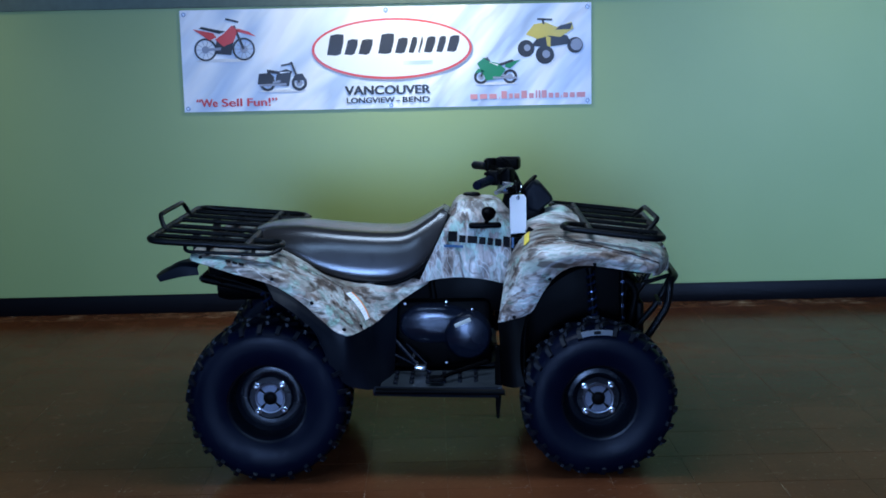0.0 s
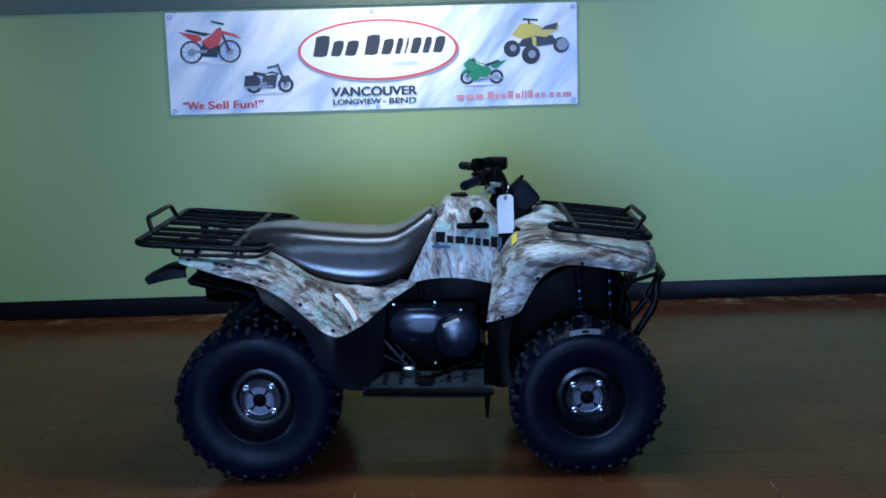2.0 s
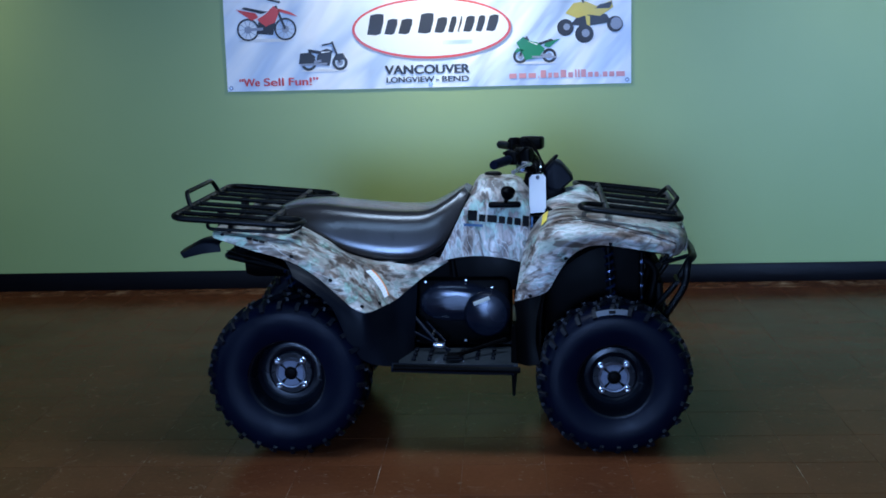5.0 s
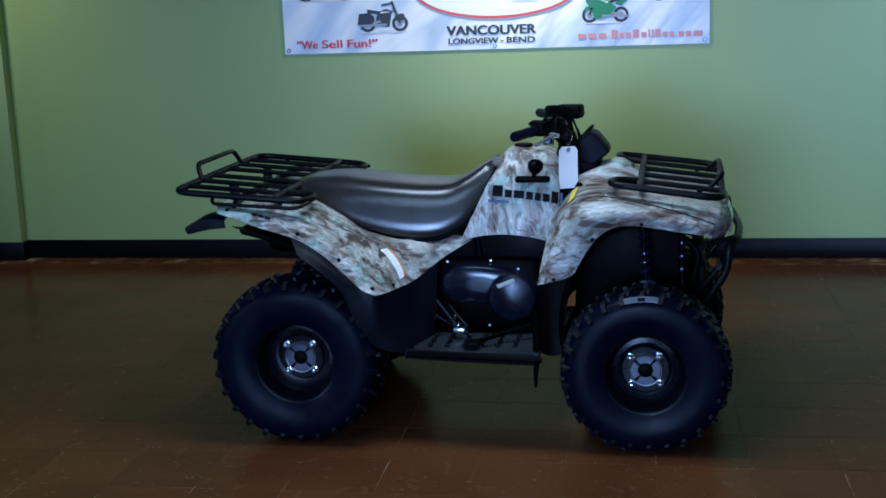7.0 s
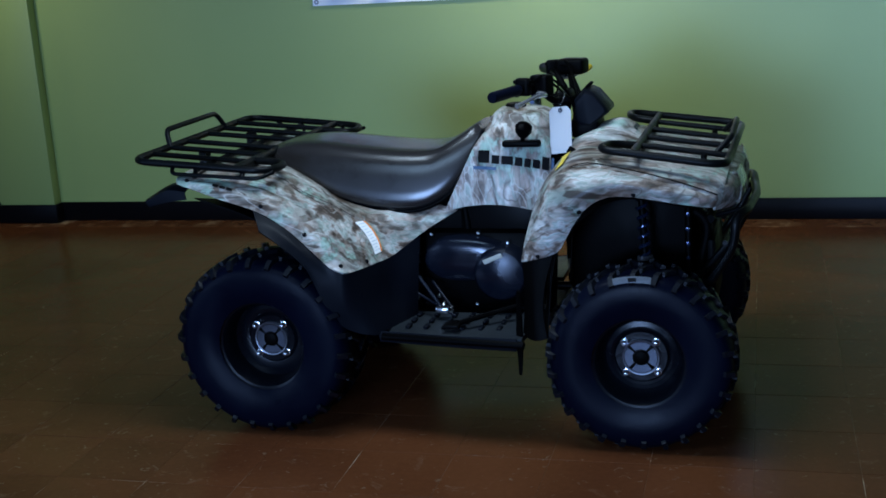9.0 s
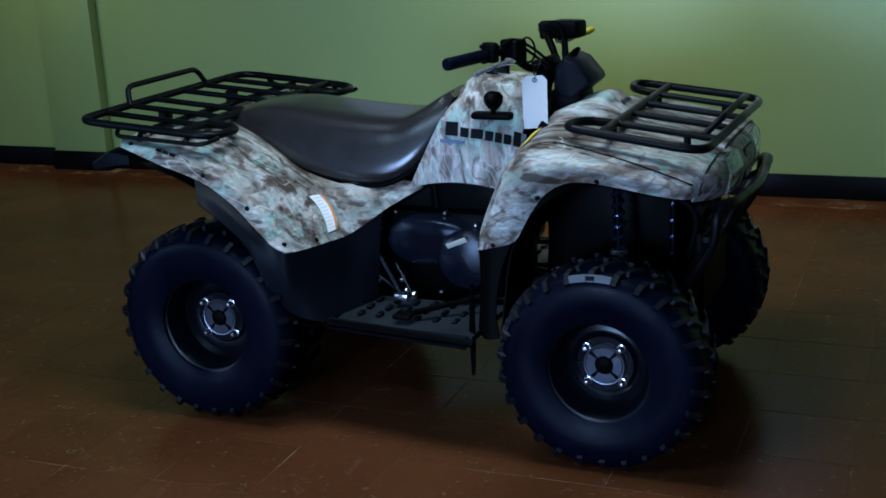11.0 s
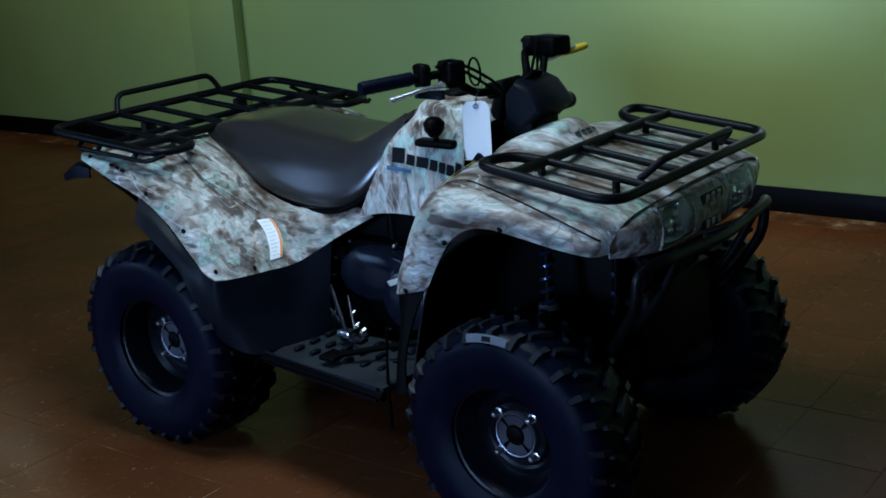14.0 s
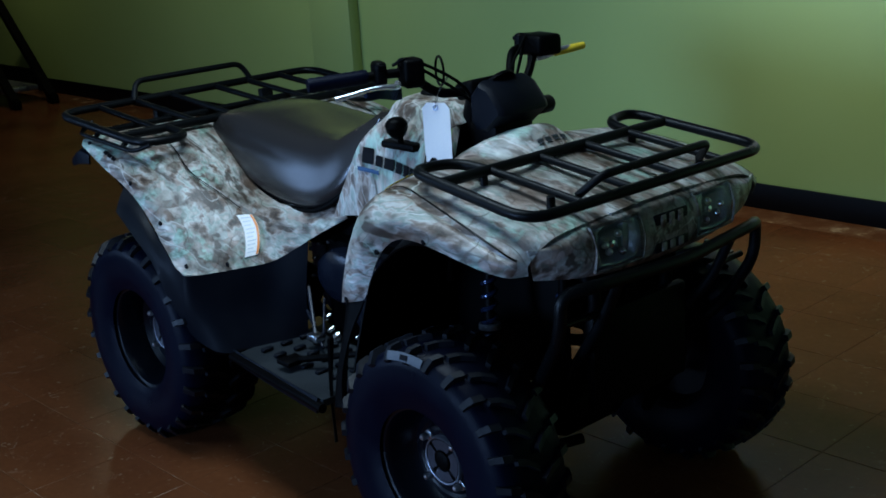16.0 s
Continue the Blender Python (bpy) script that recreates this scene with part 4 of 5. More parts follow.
for s in (-1, 1):
    bm = bmesh.new()
    sheet(bm, FRONT if s < 0 else mirrored(FRONT), 64, 64, 0.004, flip=-s, dent=groove([((0.36, 0.70), (0.93, 0.345))], 0.007, 0.022))
    part("front_fender", bm, CAMO, quad, "camouflage printed plastic front fender")
    # black splash guard ahead of the footboard, and arch liner
    G = [[(0.985, -0.436, 0.610), (0.930, -0.440, 0.600), (0.880, -0.412, 0.583)], [(0.965, -0.470, 0.530), (0.925, -0.465, 0.510), (0.885, -0.42, 0.50)], [(0.960, -0.50, 0.44), (0.925, -0.490, 0.43), (0.885, -0.43, 0.43)], [(0.975, -0.52, 0.36), (0.930, -0.510, 0.35), (0.880, -0.44, 0.345)]]
    bm = bmesh.new()
    sheet(bm, G if s < 0 else mirrored(G), 20, 10, 0.005, flip=(-1 if s < 0 else 1))
    part("splash_guard", bm, BLACK, quad, "charcoal plastic splash guard")
    L = [[(0.97, -0.50, 0.36), (0.93, -0.32, 0.36), (0.93, -0.14, 0.36)], [(0.99, -0.44, 0.60), (0.955, -0.30, 0.60), (0.95, -0.14, 0.60)], [(1.07, -0.445, 0.72), (1.03, -0.30, 0.76), (1.02, -0.14, 0.76)], [(1.21, -0.448, 0.795), (1.20, -0.30, 0.83), (1.20, -0.14, 0.84)], [(1.40, -0.442, 0.77), (1.39, -0.30, 0.81), (1.39, -0.14, 0.82)], [(1.49, -0.40, 0.765), (1.49, -0.30, 0.79), (1.49, -0.14, 0.79)]]
    bm = bmesh.new()
    sheet(bm, L if s < 0 else mirrored(L), 28, 10, 0.004, flip=(1 if s < 0 else -1))
    part("wheel_arch_liner", bm, BLACK, quad, "black front wheel arch liner")
    # added black sheet: hides the lit floor behind the dark arch
    bm = bmesh.new()
    box(bm, (1.0, s * 0.150 - 0.003, 0.40), (1.38, s * 0.150 + 0.003, 0.80), 0.002)
    part("arch_filler", bm, BLACK, quad, "black filler panel darkening the gap inside the wheel arch")
    # rubber edge strip hanging behind the guard
    bm = bmesh.new()
    sheet(bm, [[(0.868, s * 0.455, 0.50), (0.874, s * 0.47, 0.50), (0.882, s * 0.48, 0.50)], [(0.864, s * 0.47, 0.36), (0.874, s * 0.48, 0.36), (0.886, s * 0.49, 0.36)], [(0.868, s * 0.475, 0.225), (0.873, s * 0.48, 0.222), (0.880, s * 0.48, 0.225)]], 10, 4, 0.006)
    part("guard_flap", bm, BLACK, quad, "black rubber guard flap")
# hood between the fenders
bm = bmesh.new()
HOOD = []
for x, w, zb, hump, hw in ((1.00, 0.21, 0.888, 0.030, 0.13), (1.05, 0.20, 0.902, 0.042, 0.125), (1.10, 0.18, 0.914, 0.048, 0.115), (1.150, 0.17, 0.912, 0.060, 0.10), (1.185, 0.17, 0.908, 0.050, 0.09), (1.230, 0.165, 0.900, 0.020, 0.09), (1.28, 0.16, 0.893, 0.004, 0.12), (1.40, 0.16, 0.870, 0.006, 0.14), (1.52, 0.16, 0.846, 0.006, 0.14)):
    HOOD.append([(x, w * f, zb + hump * math.exp(-(w * f / hw) ** 4)) for f in (-1, -0.75, -0.5, -0.25, 0, 0.25, 0.5, 0.75, 1)])
sheet(bm, HOOD, 34, 22, 0.004)
part("hood", bm, CAMO, quad, "camouflage printed front hood with raised cowl")
# nose with its two lamp recesses
bm = bmesh.new()
NOSE = []
for z, x, half in ((0.848, 1.512, 0.385), (0.832, 1.546, 0.392), (0.790, 1.560, 0.396), (0.745, 1.556, 0.386), (0.715, 1.535, 0.360)):
    NOSE.append([(x - 0.060 * abs(f) ** 4.0, f * half, z - 0.016 * abs(f) ** 2 * (1 if z > 0.8 else -1.5)) for f in (-1, -0.8, -0.55, -0.28, 0, 0.28, 0.55, 0.8, 1)])
sheet(bm, NOSE, 20, 48, 0.006, flip=1)
gone = [f for f in bm.faces if 0.100 < abs(f.calc_center_median().y) < 0.240 and 0.743 < f.calc_center_median().z < 0.832]
bmesh.ops.delete(bm, geom=gone, context="FACES")
nose = part("nose_panel", bm, CAMO, quad, "camouflage printed nose panel")


def nose_x(y, z):
    """How far forward the nose stands at a height, curving back to its corners."""
    rows = ((0.715, 1.535), (0.745, 1.556), (0.790, 1.560), (0.832, 1.546), (0.848, 1.520), (0.90, 1.50))
    for (z0, x0), (z1, x1) in zip(rows, rows[1:]):
        if z <= z1:
            break
    f = max(0.0, (z - z0) / (z1 - z0))
    return x0 + (x1 - x0) * f - 0.060 * (abs(y) / 0.39) ** 4


for s in (-1, 1):
    # lamp: housing, bowl, bulb, clear lens flush with the nose, dark surround
    n = 16
    grid = [[(0.096 + 0.148 * i / n, 0.738 + 0.098 * j / n) for j in range(n + 1)] for i in range(n + 1)]
    bm = bmesh.new()
    box(bm, (1.465, min(s * 0.078, s * 0.262), 0.736), (1.485, max(s * 0.078, s * 0.262), 0.836), 0.006)
    hl = part("headlamp", bm, BLACK, quad, "square headlamp set in the nose")
    bm = bmesh.new()
    g = []
    for c in grid:
        row = []
        for y, z in c:
            u_, v_ = (y - 0.170) / 0.060, (z - 0.788) / 0.042
            q = max(abs(u_), abs(v_)) * 0.5 + 0.5 * math.hypot(u_, v_)
            deep = 0.052 * max(0.0, 1 - min(1.0, q) ** 2) + 0.007
            row.append((nose_x(y, z) - deep + 0.0007 * math.sin(y * 420), s * y, z))
        g.append(row)
    sheet(bm, g, 40, 40, 0.001, flip=s)
    part("reflector", bm, DULL_MIRROR, hl, "stepped reflector bowl")
    bm = bmesh.new()
    lathe(bm, [(0.0, 0.022), (0.008, 0.020), (0.013, 0.012), (0.013, -0.012)], 14, "X")
    part("bulb", bm, POLISHED, hl, "bright bulb shield", m=pose(1.515, s * 0.172, 0.784))
    bm = bmesh.new()
    sheet(bm, [[(nose_x(y, z) + 0.004, s * y, z) for y, z in c] for c in grid], 24, 24, 0.003, flip=s)
    part("lens", bm, GLASS, hl, "clear lamp lens").visible_shadow = False
    bm = bmesh.new()
    rim = [(0.096, 0.739), (0.244, 0.739), (0.244, 0.836), (0.096, 0.836)]
    loop = []
    for (ya, za), (yb, zb) in zip(rim, rim[1:] + rim[:1]):
        for k in range(8):
            y, z = ya + (yb - ya) * k / 8, za + (zb - za) * k / 8
            loop.append((nose_x(y, z) + 0.001, s * y, z))
    tube(bm, loop, 0.0035, 6, closed=True)
    part("lamp_surround", bm, CAMO, hl, "camouflage printed lamp surround")
    bm = bmesh.new()
    box(bm, (1.52, s * 0.13 - 0.012, 0.756), (1.535, s * 0.13 + 0.012, 0.83), 0.003)
    part("reflector_wing", bm, DULL_MIRROR, hl)
    # small chrome balls added only to throw glints inside the lamp
    for gy, gz in ((0.150, 0.764), (0.192, 0.772), (0.160, 0.806), (0.205, 0.790)):
        bm = bmesh.new()
        bmesh.ops.create_icosphere(bm, subdivisions=2, radius=0.009, matrix=pose(nose_x(gy, gz) - 0.016, s * gy, gz))
        part("glint_ball", bm, CHROME, hl, "small chrome ball added to make a lamp glint")
# two dark slots with fins between the lamps
for z0, z1 in ((0.790, 0.822), (0.736, 0.760)):
    bm = bmesh.new()
    box(bm, (1.545, -0.058, z0), (nose_x(0, (z0 + z1) / 2) + 0.004, 0.058, z1), 0.003)
    slot = part("nose_grille", bm, PLASTIC, quad, "dark nose grille slot")
    for y in (-0.03, 0.0, 0.03):
        bm = bmesh.new()
        box(bm, (1.55, y - 0.009, z0 + 0.002), (nose_x(0, (z0 + z1) / 2) + 0.007, y + 0.009, z1 - 0.002), 0.003)
        part("grille_fin", bm, CAMO, slot, "camouflage printed fin")
# -- tank cover --
bm = bmesh.new()
TC = []
for x, zt, wt, wb, zb in ((0.625, 0.94, 0.10, 0.20, 0.695), (0.68, 1.0, 0.105, 0.195, 0.712), (0.74, 1.022, 0.11, 0.185, 0.716), (0.82, 1.020, 0.115, 0.185, 0.708), (0.89, 1.010, 0.115, 0.195, 0.695), (0.94, 0.965, 0.12, 0.21, 0.685)):
    lean = max(0.0, (0.76 - x) / 0.135) * 0.120
    TC.append([(x0 + lean * ((z0 - zb) / (zt - zb) - 0.45), y0, z0) for x0, y0, z0 in [(x, -wb, zb), (x, -wb + 0.01, zb + 0.10), (x, -wb + 0.035, zb + 0.22), (x, -wt, zt - 0.035), (x, -wt * 0.75, zt - 0.008), (x, 0, zt), (x, wt * 0.75, zt - 0.008), (x, wt, zt - 0.035), (x, wb - 0.035, zb + 0.22), (x, wb - 0.01, zb + 0.10), (x, wb, zb)]])
sheet(bm, TC, 30, 60, 0.004)
part("tank_cover", bm, CAMO_UP, quad, "camouflage printed tank cover")
# -- seat --
TOP = [(-0.125, 0.890), (-0.06, 0.916), (0.02, 0.926), (0.11, 0.926), (0.20, 0.916), (0.33, 0.903), (0.45, 0.896), (0.525, 0.901), (0.59, 0.931), (0.64, 0.962), (0.672, 0.980)]
BOT = [(-0.125, 0.868), (-0.06, 0.855), (0.02, 0.828), (0.11, 0.786), (0.20, 0.738), (0.33, 0.706), (0.45, 0.701), (0.530, 0.720), (0.600, 0.768), (0.655, 0.852), (0.698, 0.962)]
WID = [0.125, 0.165, 0.188, 0.204, 0.213, 0.217, 0.214, 0.204, 0.184, 0.152, 0.112]
rings = []
top_s, bot_s = spline([(a, 0, b) for a, b in TOP], 44), spline([(a, 0, b) for a, b in BOT], 44)
wid_s = spline([(0, 0, w) for w in WID], 44)
for t, b, w in zip(top_s, bot_s, wid_s):
    wd, zt, zb = w.z, t.z, b.z
    h = zt - zb
    half = [(0.0, zt), (0.35 * wd, zt - 0.001), (0.60 * wd, zt - 0.004), (0.71 * wd, zt - 0.010), (0.79 * wd, zt - min(0.023, h * 0.15)), (0.86 * wd, zt - min(0.046, h * 0.30)), (0.92 * wd, zt - h * 0.46), (0.97 * wd, zb + h * 0.34), (1.0 * wd, zb + h * 0.20), (0.995 * wd, zb + h * 0.09), (0.95 * wd, zb + h * 0.02), (0.90 * wd, zb)]
    mx = [t.x + (b.x - t.x) * (zt - z) / max(h, 1e-3) for _, z in half]
    right = [(x, -y, z) for x, (y, z) in zip(mx, half)]
    left = [(x, y, z) for x, (y, z) in zip(mx, half)][1:]
    rings.append(right[::-1] + left)
bm = bmesh.new()
loft(bm, rings)
seat = part("seat", bm, VINYL, quad, "smooth grey vinyl seat")

# seat base edge
bm = bmesh.new()
edge = [(p.x, -w.z * 0.955, p.z - 0.004) for p, w in zip(bot_s, wid_s)]
tube(bm, edge, 0.007, 8)
part("seat_piping", bm, BLACK, seat, "black seat edge strip")
bm = bmesh.new()
tube(bm, [(x, -y, z) for x, y, z in edge], 0.007, 8)
part("seat_piping", bm, BLACK, seat, "black seat edge strip")

# -- racks --


def bar(name, pts, rad, parent, label="", fil=0.05, sides=12):
    bm = bmesh.new()
    tube(bm, fillet(pts, fil) if len(pts) > 2 else pts, rad, sides)
    return part(name, bm, TUBE, parent, label)


def rear_z(x):
    return 0.930 - (x + 0.42) * 0.085


rear_rack = part("rear_rack", (lambda b: (tube(b, fillet([(-0.06, 0.472, rear_z(-0.06)), (-0.06, -0.472, rear_z(-0.06))], 0.02), 0.013, 12), b)[1])(bmesh.new()), TUBE, quad, "black tubular steel rear rack")
bar("rack_loop", [(-0.06, -0.318, rear_z(-0.06)), (0.068, -0.318, rear_z(0.07)), (0.060, -0.470, rear_z(0.05)), (-0.428, -0.484, 0.931), (-0.428, 0.484, 0.931), (0.060, 0.470, rear_z(0.05)), (0.068, 0.318, rear_z(0.07)), (-0.06, 0.318, rear_z(-0.06))], 0.0125, rear_rack, "bent black outer tube", 0.075)
for y in (-0.345, -0.215, -0.085, 0.085, 0.215, 0.345):
    bar("rack_bar", [(-0.425, y, 0.930), (-0.06, y, rear_z(-0.06))], 0.0095, rear_rack)
bar("rack_crossbar", [(-0.20, -0.455, rear_z(-0.2) - 0.014), (-0.20, 0.455, rear_z(-0.2) - 0.014)], 0.010, rear_rack)
bar("rack_hoop", [(-0.418, -0.225, 0.932), (-0.442, -0.200, 0.990), (-0.442, 0.200, 0.990), (-0.418, 0.225, 0.932)], 0.0095, rear_rack, "raised black end hoop", 0.03)
for s in (-1, 1):
    bar("side_rail", [(-0.29, s * 0.44, 0.915), (-0.285, s * 0.49, 0.888), (0.03, s * 0.485, 0.868), (0.07, s * 0.45, 0.885)], 0.007, rear_rack, "thin black lower side rail", 0.03)
    for xx in (-0.20, -0.03):
        bar("rail_post", [(xx, s * 0.458, rear_z(xx)), (xx, s * 0.486, 0.874)], 0.008, rear_rack)
    for xx, zz in ((-0.30, 0.80), (-0.10, 0.82)):
        bm = bmesh.new()
        box(bm, (xx - 0.014, s * 0.20 - 0.022, zz), (xx + 0.014, s * 0.20 + 0.022, rear_z(xx) - 0.004), 0.004)
        part("rack_bracket", bm, TUBE, rear_rack, "black rack bracket")


def front_z(x):
    return 0.936 - (x - 1.13) * 0.13


front_rack = part("front_rack", (lambda b: (tube(b, [(1.235, -0.385, front_z(1.235)), (1.235, 0.385, front_z(1.235))], 0.0125, 12), b)[1])(bmesh.new()), TUBE, quad, "black tubular steel front rack")
bar("rack_loop", [(1.235, -0.245, front_z(1.235)), (1.150, -0.265, front_z(1.15)), (1.125, -0.385, front_z(1.125)), (1.515, -0.405, front_z(1.515)), (1.530, 0.405, front_z(1.515)), (1.125, 0.385, front_z(1.125)), (1.150, 0.265, front_z(1.15)), (1.235, 0.245, front_z(1.235))], 0.0125, front_rack, "bent black outer tube", 0.075)
for y in (-0.24, -0.08, 0.08, 0.24):
    bar("rack_bar", [(1.235, y, front_z(1.235)), (1.522, y, front_z(1.515))], 0.0095, front_rack)
bar("rack_hoop", [(1.475, -0.215, front_z(1.475)), (1.520, -0.185, 0.937), (1.520, 0.185, 0.937), (1.475, 0.215, front_z(1.475))], 0.0095, front_rack, "raised black end hoop", 0.025)
for s in (-1, 1):
    for xx, zz, yy in ((1.235, 0.885, 0.26), (1.44, 0.845, 0.26)):
        bar("rack_post", [(xx, s * yy, zz), (xx, s * yy, front_z(xx))], 0.010, front_rack)

# -- front bumper --
bumper = part("front_bumper", (lambda b: (tube(b, fillet([(1.372, -0.30, 0.42), (1.447, -0.335, 0.48), (1.537, -0.350, 0.625), (1.540, -0.350, 0.715), (1.572, -0.290, 0.725), (1.592, 0, 0.715), (1.572, 0.290, 0.725), (1.540, 0.350, 0.715), (1.537, 0.350, 0.625), (1.447, 0.335, 0.48), (1.372, 0.30, 0.42)], 0.06), 0.0145, 12), b)[1])(bmesh.new()), TUBE, quad, "black tubular front bumper guard")
for s in (-1, 1):
    bar("bumper_upright", [(1.577, s * 0.20, 0.722), (1.517, s * 0.20, 0.60), (1.427, s * 0.18, 0.49), (1.372, s * 0.14, 0.42)], 0.0125, bumper, "", 0.05)
    bar("bumper_brace", [(1.472, s * 0.13, 0.67), (1.572, s * 0.18, 0.71)], 0.009, bumper)
for s in (-1, 1):
    bar("bumper_tie", [(1.507, s * 0.335, 0.63), (1.512, s * 0.20, 0.63)], 0.008, bumper)
bm = bmesh.new()
box(bm, (1.44, -0.17, 0.36), (1.47, 0.17, 0.60), 0.012)
part("skid_plate", bm, BLACK, quad, "black front skid plate")

# -- handlebar --
bars_ = part("handlebar", (lambda b: (tube(b, fillet([(0.83, -0.35, 1.108), (0.897, -0.185, 1.112), (0.945, -0.125, 1.052), (0.955, -0.05, 1.045), (0.955, 0.05, 1.045), (0.945, 0.125, 1.052), (0.897, 0.185, 1.112), (0.83, 0.35, 1.108)], 0.03), 0.0115, 12), b)[1])(bmesh.new()), BLACK, quad, "black steel handlebar")
for s in (-1, 1):
    g0, g1 = Vector((0.807, s * 0.412, 1.105)), Vector((0.862, s * 0.275, 1.111))
    bm = bmesh.new()
    pts, rad = [], []
    for k in range(15):
        pts.append(g0 + (g1 - g0) * k / 14)
        rad.append(0.0165 if k in (0, 14) else (0.0185 if k % 2 else 0.0172))
    tube(bm, pts, rad, 14)
    part("grip", bm, RUBBER, bars_, "ribbed black rubber grip")
    d = (g1 - g0).normalized()
    ang = math.degrees(math.atan2(d.y, d.x))
    for k, (f, sx, sy, sz) in enumerate(((1.14, 0.030, 0.052, 0.058), (1.38, 0.052, 0.066, 0.070))):
        c = g0 + (g1 - g0) * f if s > 0 else Vector(((0.866, -0.245, 1.108), (0.914, -0.184, 1.104))[k])
        if s > 0 and k:
            continue
        bm = bmesh.new()
        box(bm, (-sx / 2, -sy / 2, -sz / 2), (sx / 2, sy / 2, sz / 2), 0.010, segs=3)
        if k == 0:
            box(bm, (-0.010, -0.030, 0.010), (0.012, 0.034, 0.022), 0.004)
            box(bm, (-0.008, 0.020, -0.034), (0.010, 0.032, -0.010), 0.004)
        part("switch_box" if k == 0 else "brake_reservoir", bm, BLACK, bars_, "black plastic switch box" if k == 0 else "black master cylinder box", m=pose(c.x + 0.006, c.y, c.z + 0.008, 0, 0, ang))
    # lever
    a = Vector((0.915, s * 0.225, 1.090))
    tip = Vector((0.880, s * 0.387, 1.074)) if s < 0 else Vector((0.990, s * 0.362, 1.108))
    bm = bmesh.new()
    tube(bm, spline([a, a + Vector((0.030, s * 0.03, 0.000)), (a + tip) / 2 + Vector((0.028, 0, 0.010)), tip], 14), [0.009, 0.0095, 0.009, 0.0085, 0.008, 0.0075, 0.007, 0.007, 0.0065, 0.006, 0.006, 0.006, 0.0068, 0.0085], 10)
    lev = part("brake_lever", bm, LEVER, bars_, "bare alloy brake lever")
    if s > 0:
        bm = bmesh.new()
        q0, q1 = a + (tip - a) * 0.35 + Vector((0.024, 0, 0.003)), tip
        tube(bm, [q0, (q0 + q1) / 2 + Vector((0.008, 0, 0.002)), q1], [0.0105, 0.011, 0.0095], 10)
        part("lever_sleeve", bm, YELLOW, lev, "yellow tape on the lever")
    else:
        bm = bmesh.new()
        loft(bm, [[(x + 0.010 * e, y, z) for x, y, z in ((0.905 - g, yy, 1.088), (0.905 + g, yy, 1.088), (0.905 + g, yy, lo), (0.905 - g, yy, lo))] for yy, g, lo, e in ((-0.218, 0.016, 1.052, 0), (-0.250, 0.015, 1.055, 1), (-0.285, 0.011, 1.064, 1.5), (-0.325, 0.006, 1.072, 1))])
        part("lever_bracket", bm, SPRING, lev, "dark blue steel lever bracket")
    # cables
    for k in range(2):
        bm = bmesh.new()
        st = g0 + (g1 - g0) * (1.36 + 0.1 * k) + Vector((0.02, 0, 0.02))
        tube(bm, spline([st, st + Vector((0.035, -s * 0.03, 0.012 - 0.02 * k)), (0.985 + 0.015 * k, s * 0.085, 1.075 - 0.03 * k), (1.0, s * 0.05, 1.0), (0.99, s * 0.04, 0.94)], 20), 0.0042, 7)
        part("cable", bm, BLACK, bars_, "black control cable")
bm = bmesh.new()
tube(bm, [(0.90, 0, 0.86), (0.950, 0, 1.01), (0.955, 0, 1.045)], [0.03, 0.03, 0.032], 14)
part("steering_stem", bm, BLACK, quad, "black steering stem")
bm = bmesh.new()
box(bm, (-0.034, -0.05, -0.022), (0.034, 0.05, 0.022), 0.012, segs=3)
part("bar_clamp", bm, BLACK, quad, "black handlebar clamp cover", m=pose(0.955, 0, 1.048, 0, -15))
# instrument pod
bm = bmesh.new()
PODR = []
POD_SIDE = [(-0.055, 0.028), (-0.022, 0.063), (0.012, 0.050), (0.056, -0.002), (0.058, -0.016), (0.000, -0.064), (-0.038, -0.060), (-0.056, -0.040)]
for y, f in ((-0.086, 0.80), (-0.080, 0.92), (-0.068, 1.0), (0.068, 1.0), (0.080, 0.92), (0.086, 0.80)):
    PODR.append([(x * f, y, z * f) for x, z in POD_SIDE])
loft(bm, PODR)
pod = part("instrument_pod", bm, PLASTIC, quad, "charcoal angular plastic instrument pod", m=pose(1.058, 0.008, 1.018))
bm = bmesh.new()
box(bm, (0.985, -0.07, 0.915), (1.085, 0.07, 0.985), 0.02)
part("pod_bracket", bm, BLACK, quad, "black pod bracket")
# throttle housing, riser and hose on the far side, key loop beside the stem
bm = bmesh.new()
box(bm, (-0.050, -0.038, -0.027), (0.050, 0.038, 0.027), 0.012, segs=3)
part("throttle_housing", bm, BLACK, bars_, "black throttle housing", m=pose(0.948, 0.240, 1.126, 0, 0, -12))
bm = bmesh.new()
tube(bm, spline([(0.940, 0.225, 1.115), (0.950, 0.20, 1.075), (0.965, 0.16, 1.035), (0.990, 0.10, 0.985)], 14), 0.011, 8)
part("brake_hose", bm, BLACK, bars_, "black brake hose")
bm = bmesh.new()
lp = [(0.935 + 0.026 * math.sin(a), -0.105 - 0.010 * math.sin(a), 1.105 + 0.036 * math.cos(a)) for a in [2 * math.pi * k / 24 for k in range(24)]]
tube(bm, lp, 0.0032, 6, closed=True)
part("cable_loop", bm, BLACK, bars_, "thin black cable loop")
bm = bmesh.new()
lathe(bm, [(0.0, 0.0), (0.046, 0.0), (0.050, 0.004), (0.050, 0.010)], 24, "X")
part("dial", bm, BLACK, pod, "dark round dial", m=pose(-0.042, 0, 0.048, 0, 45))
bm = bmesh.new()
lathe(bm, [(0.0, -0.030), (0.016, -0.030), (0.022, -0.024), (0.022, 0.020), (0.018, 0.026), (0.0, 0.026)], 18, "Y")
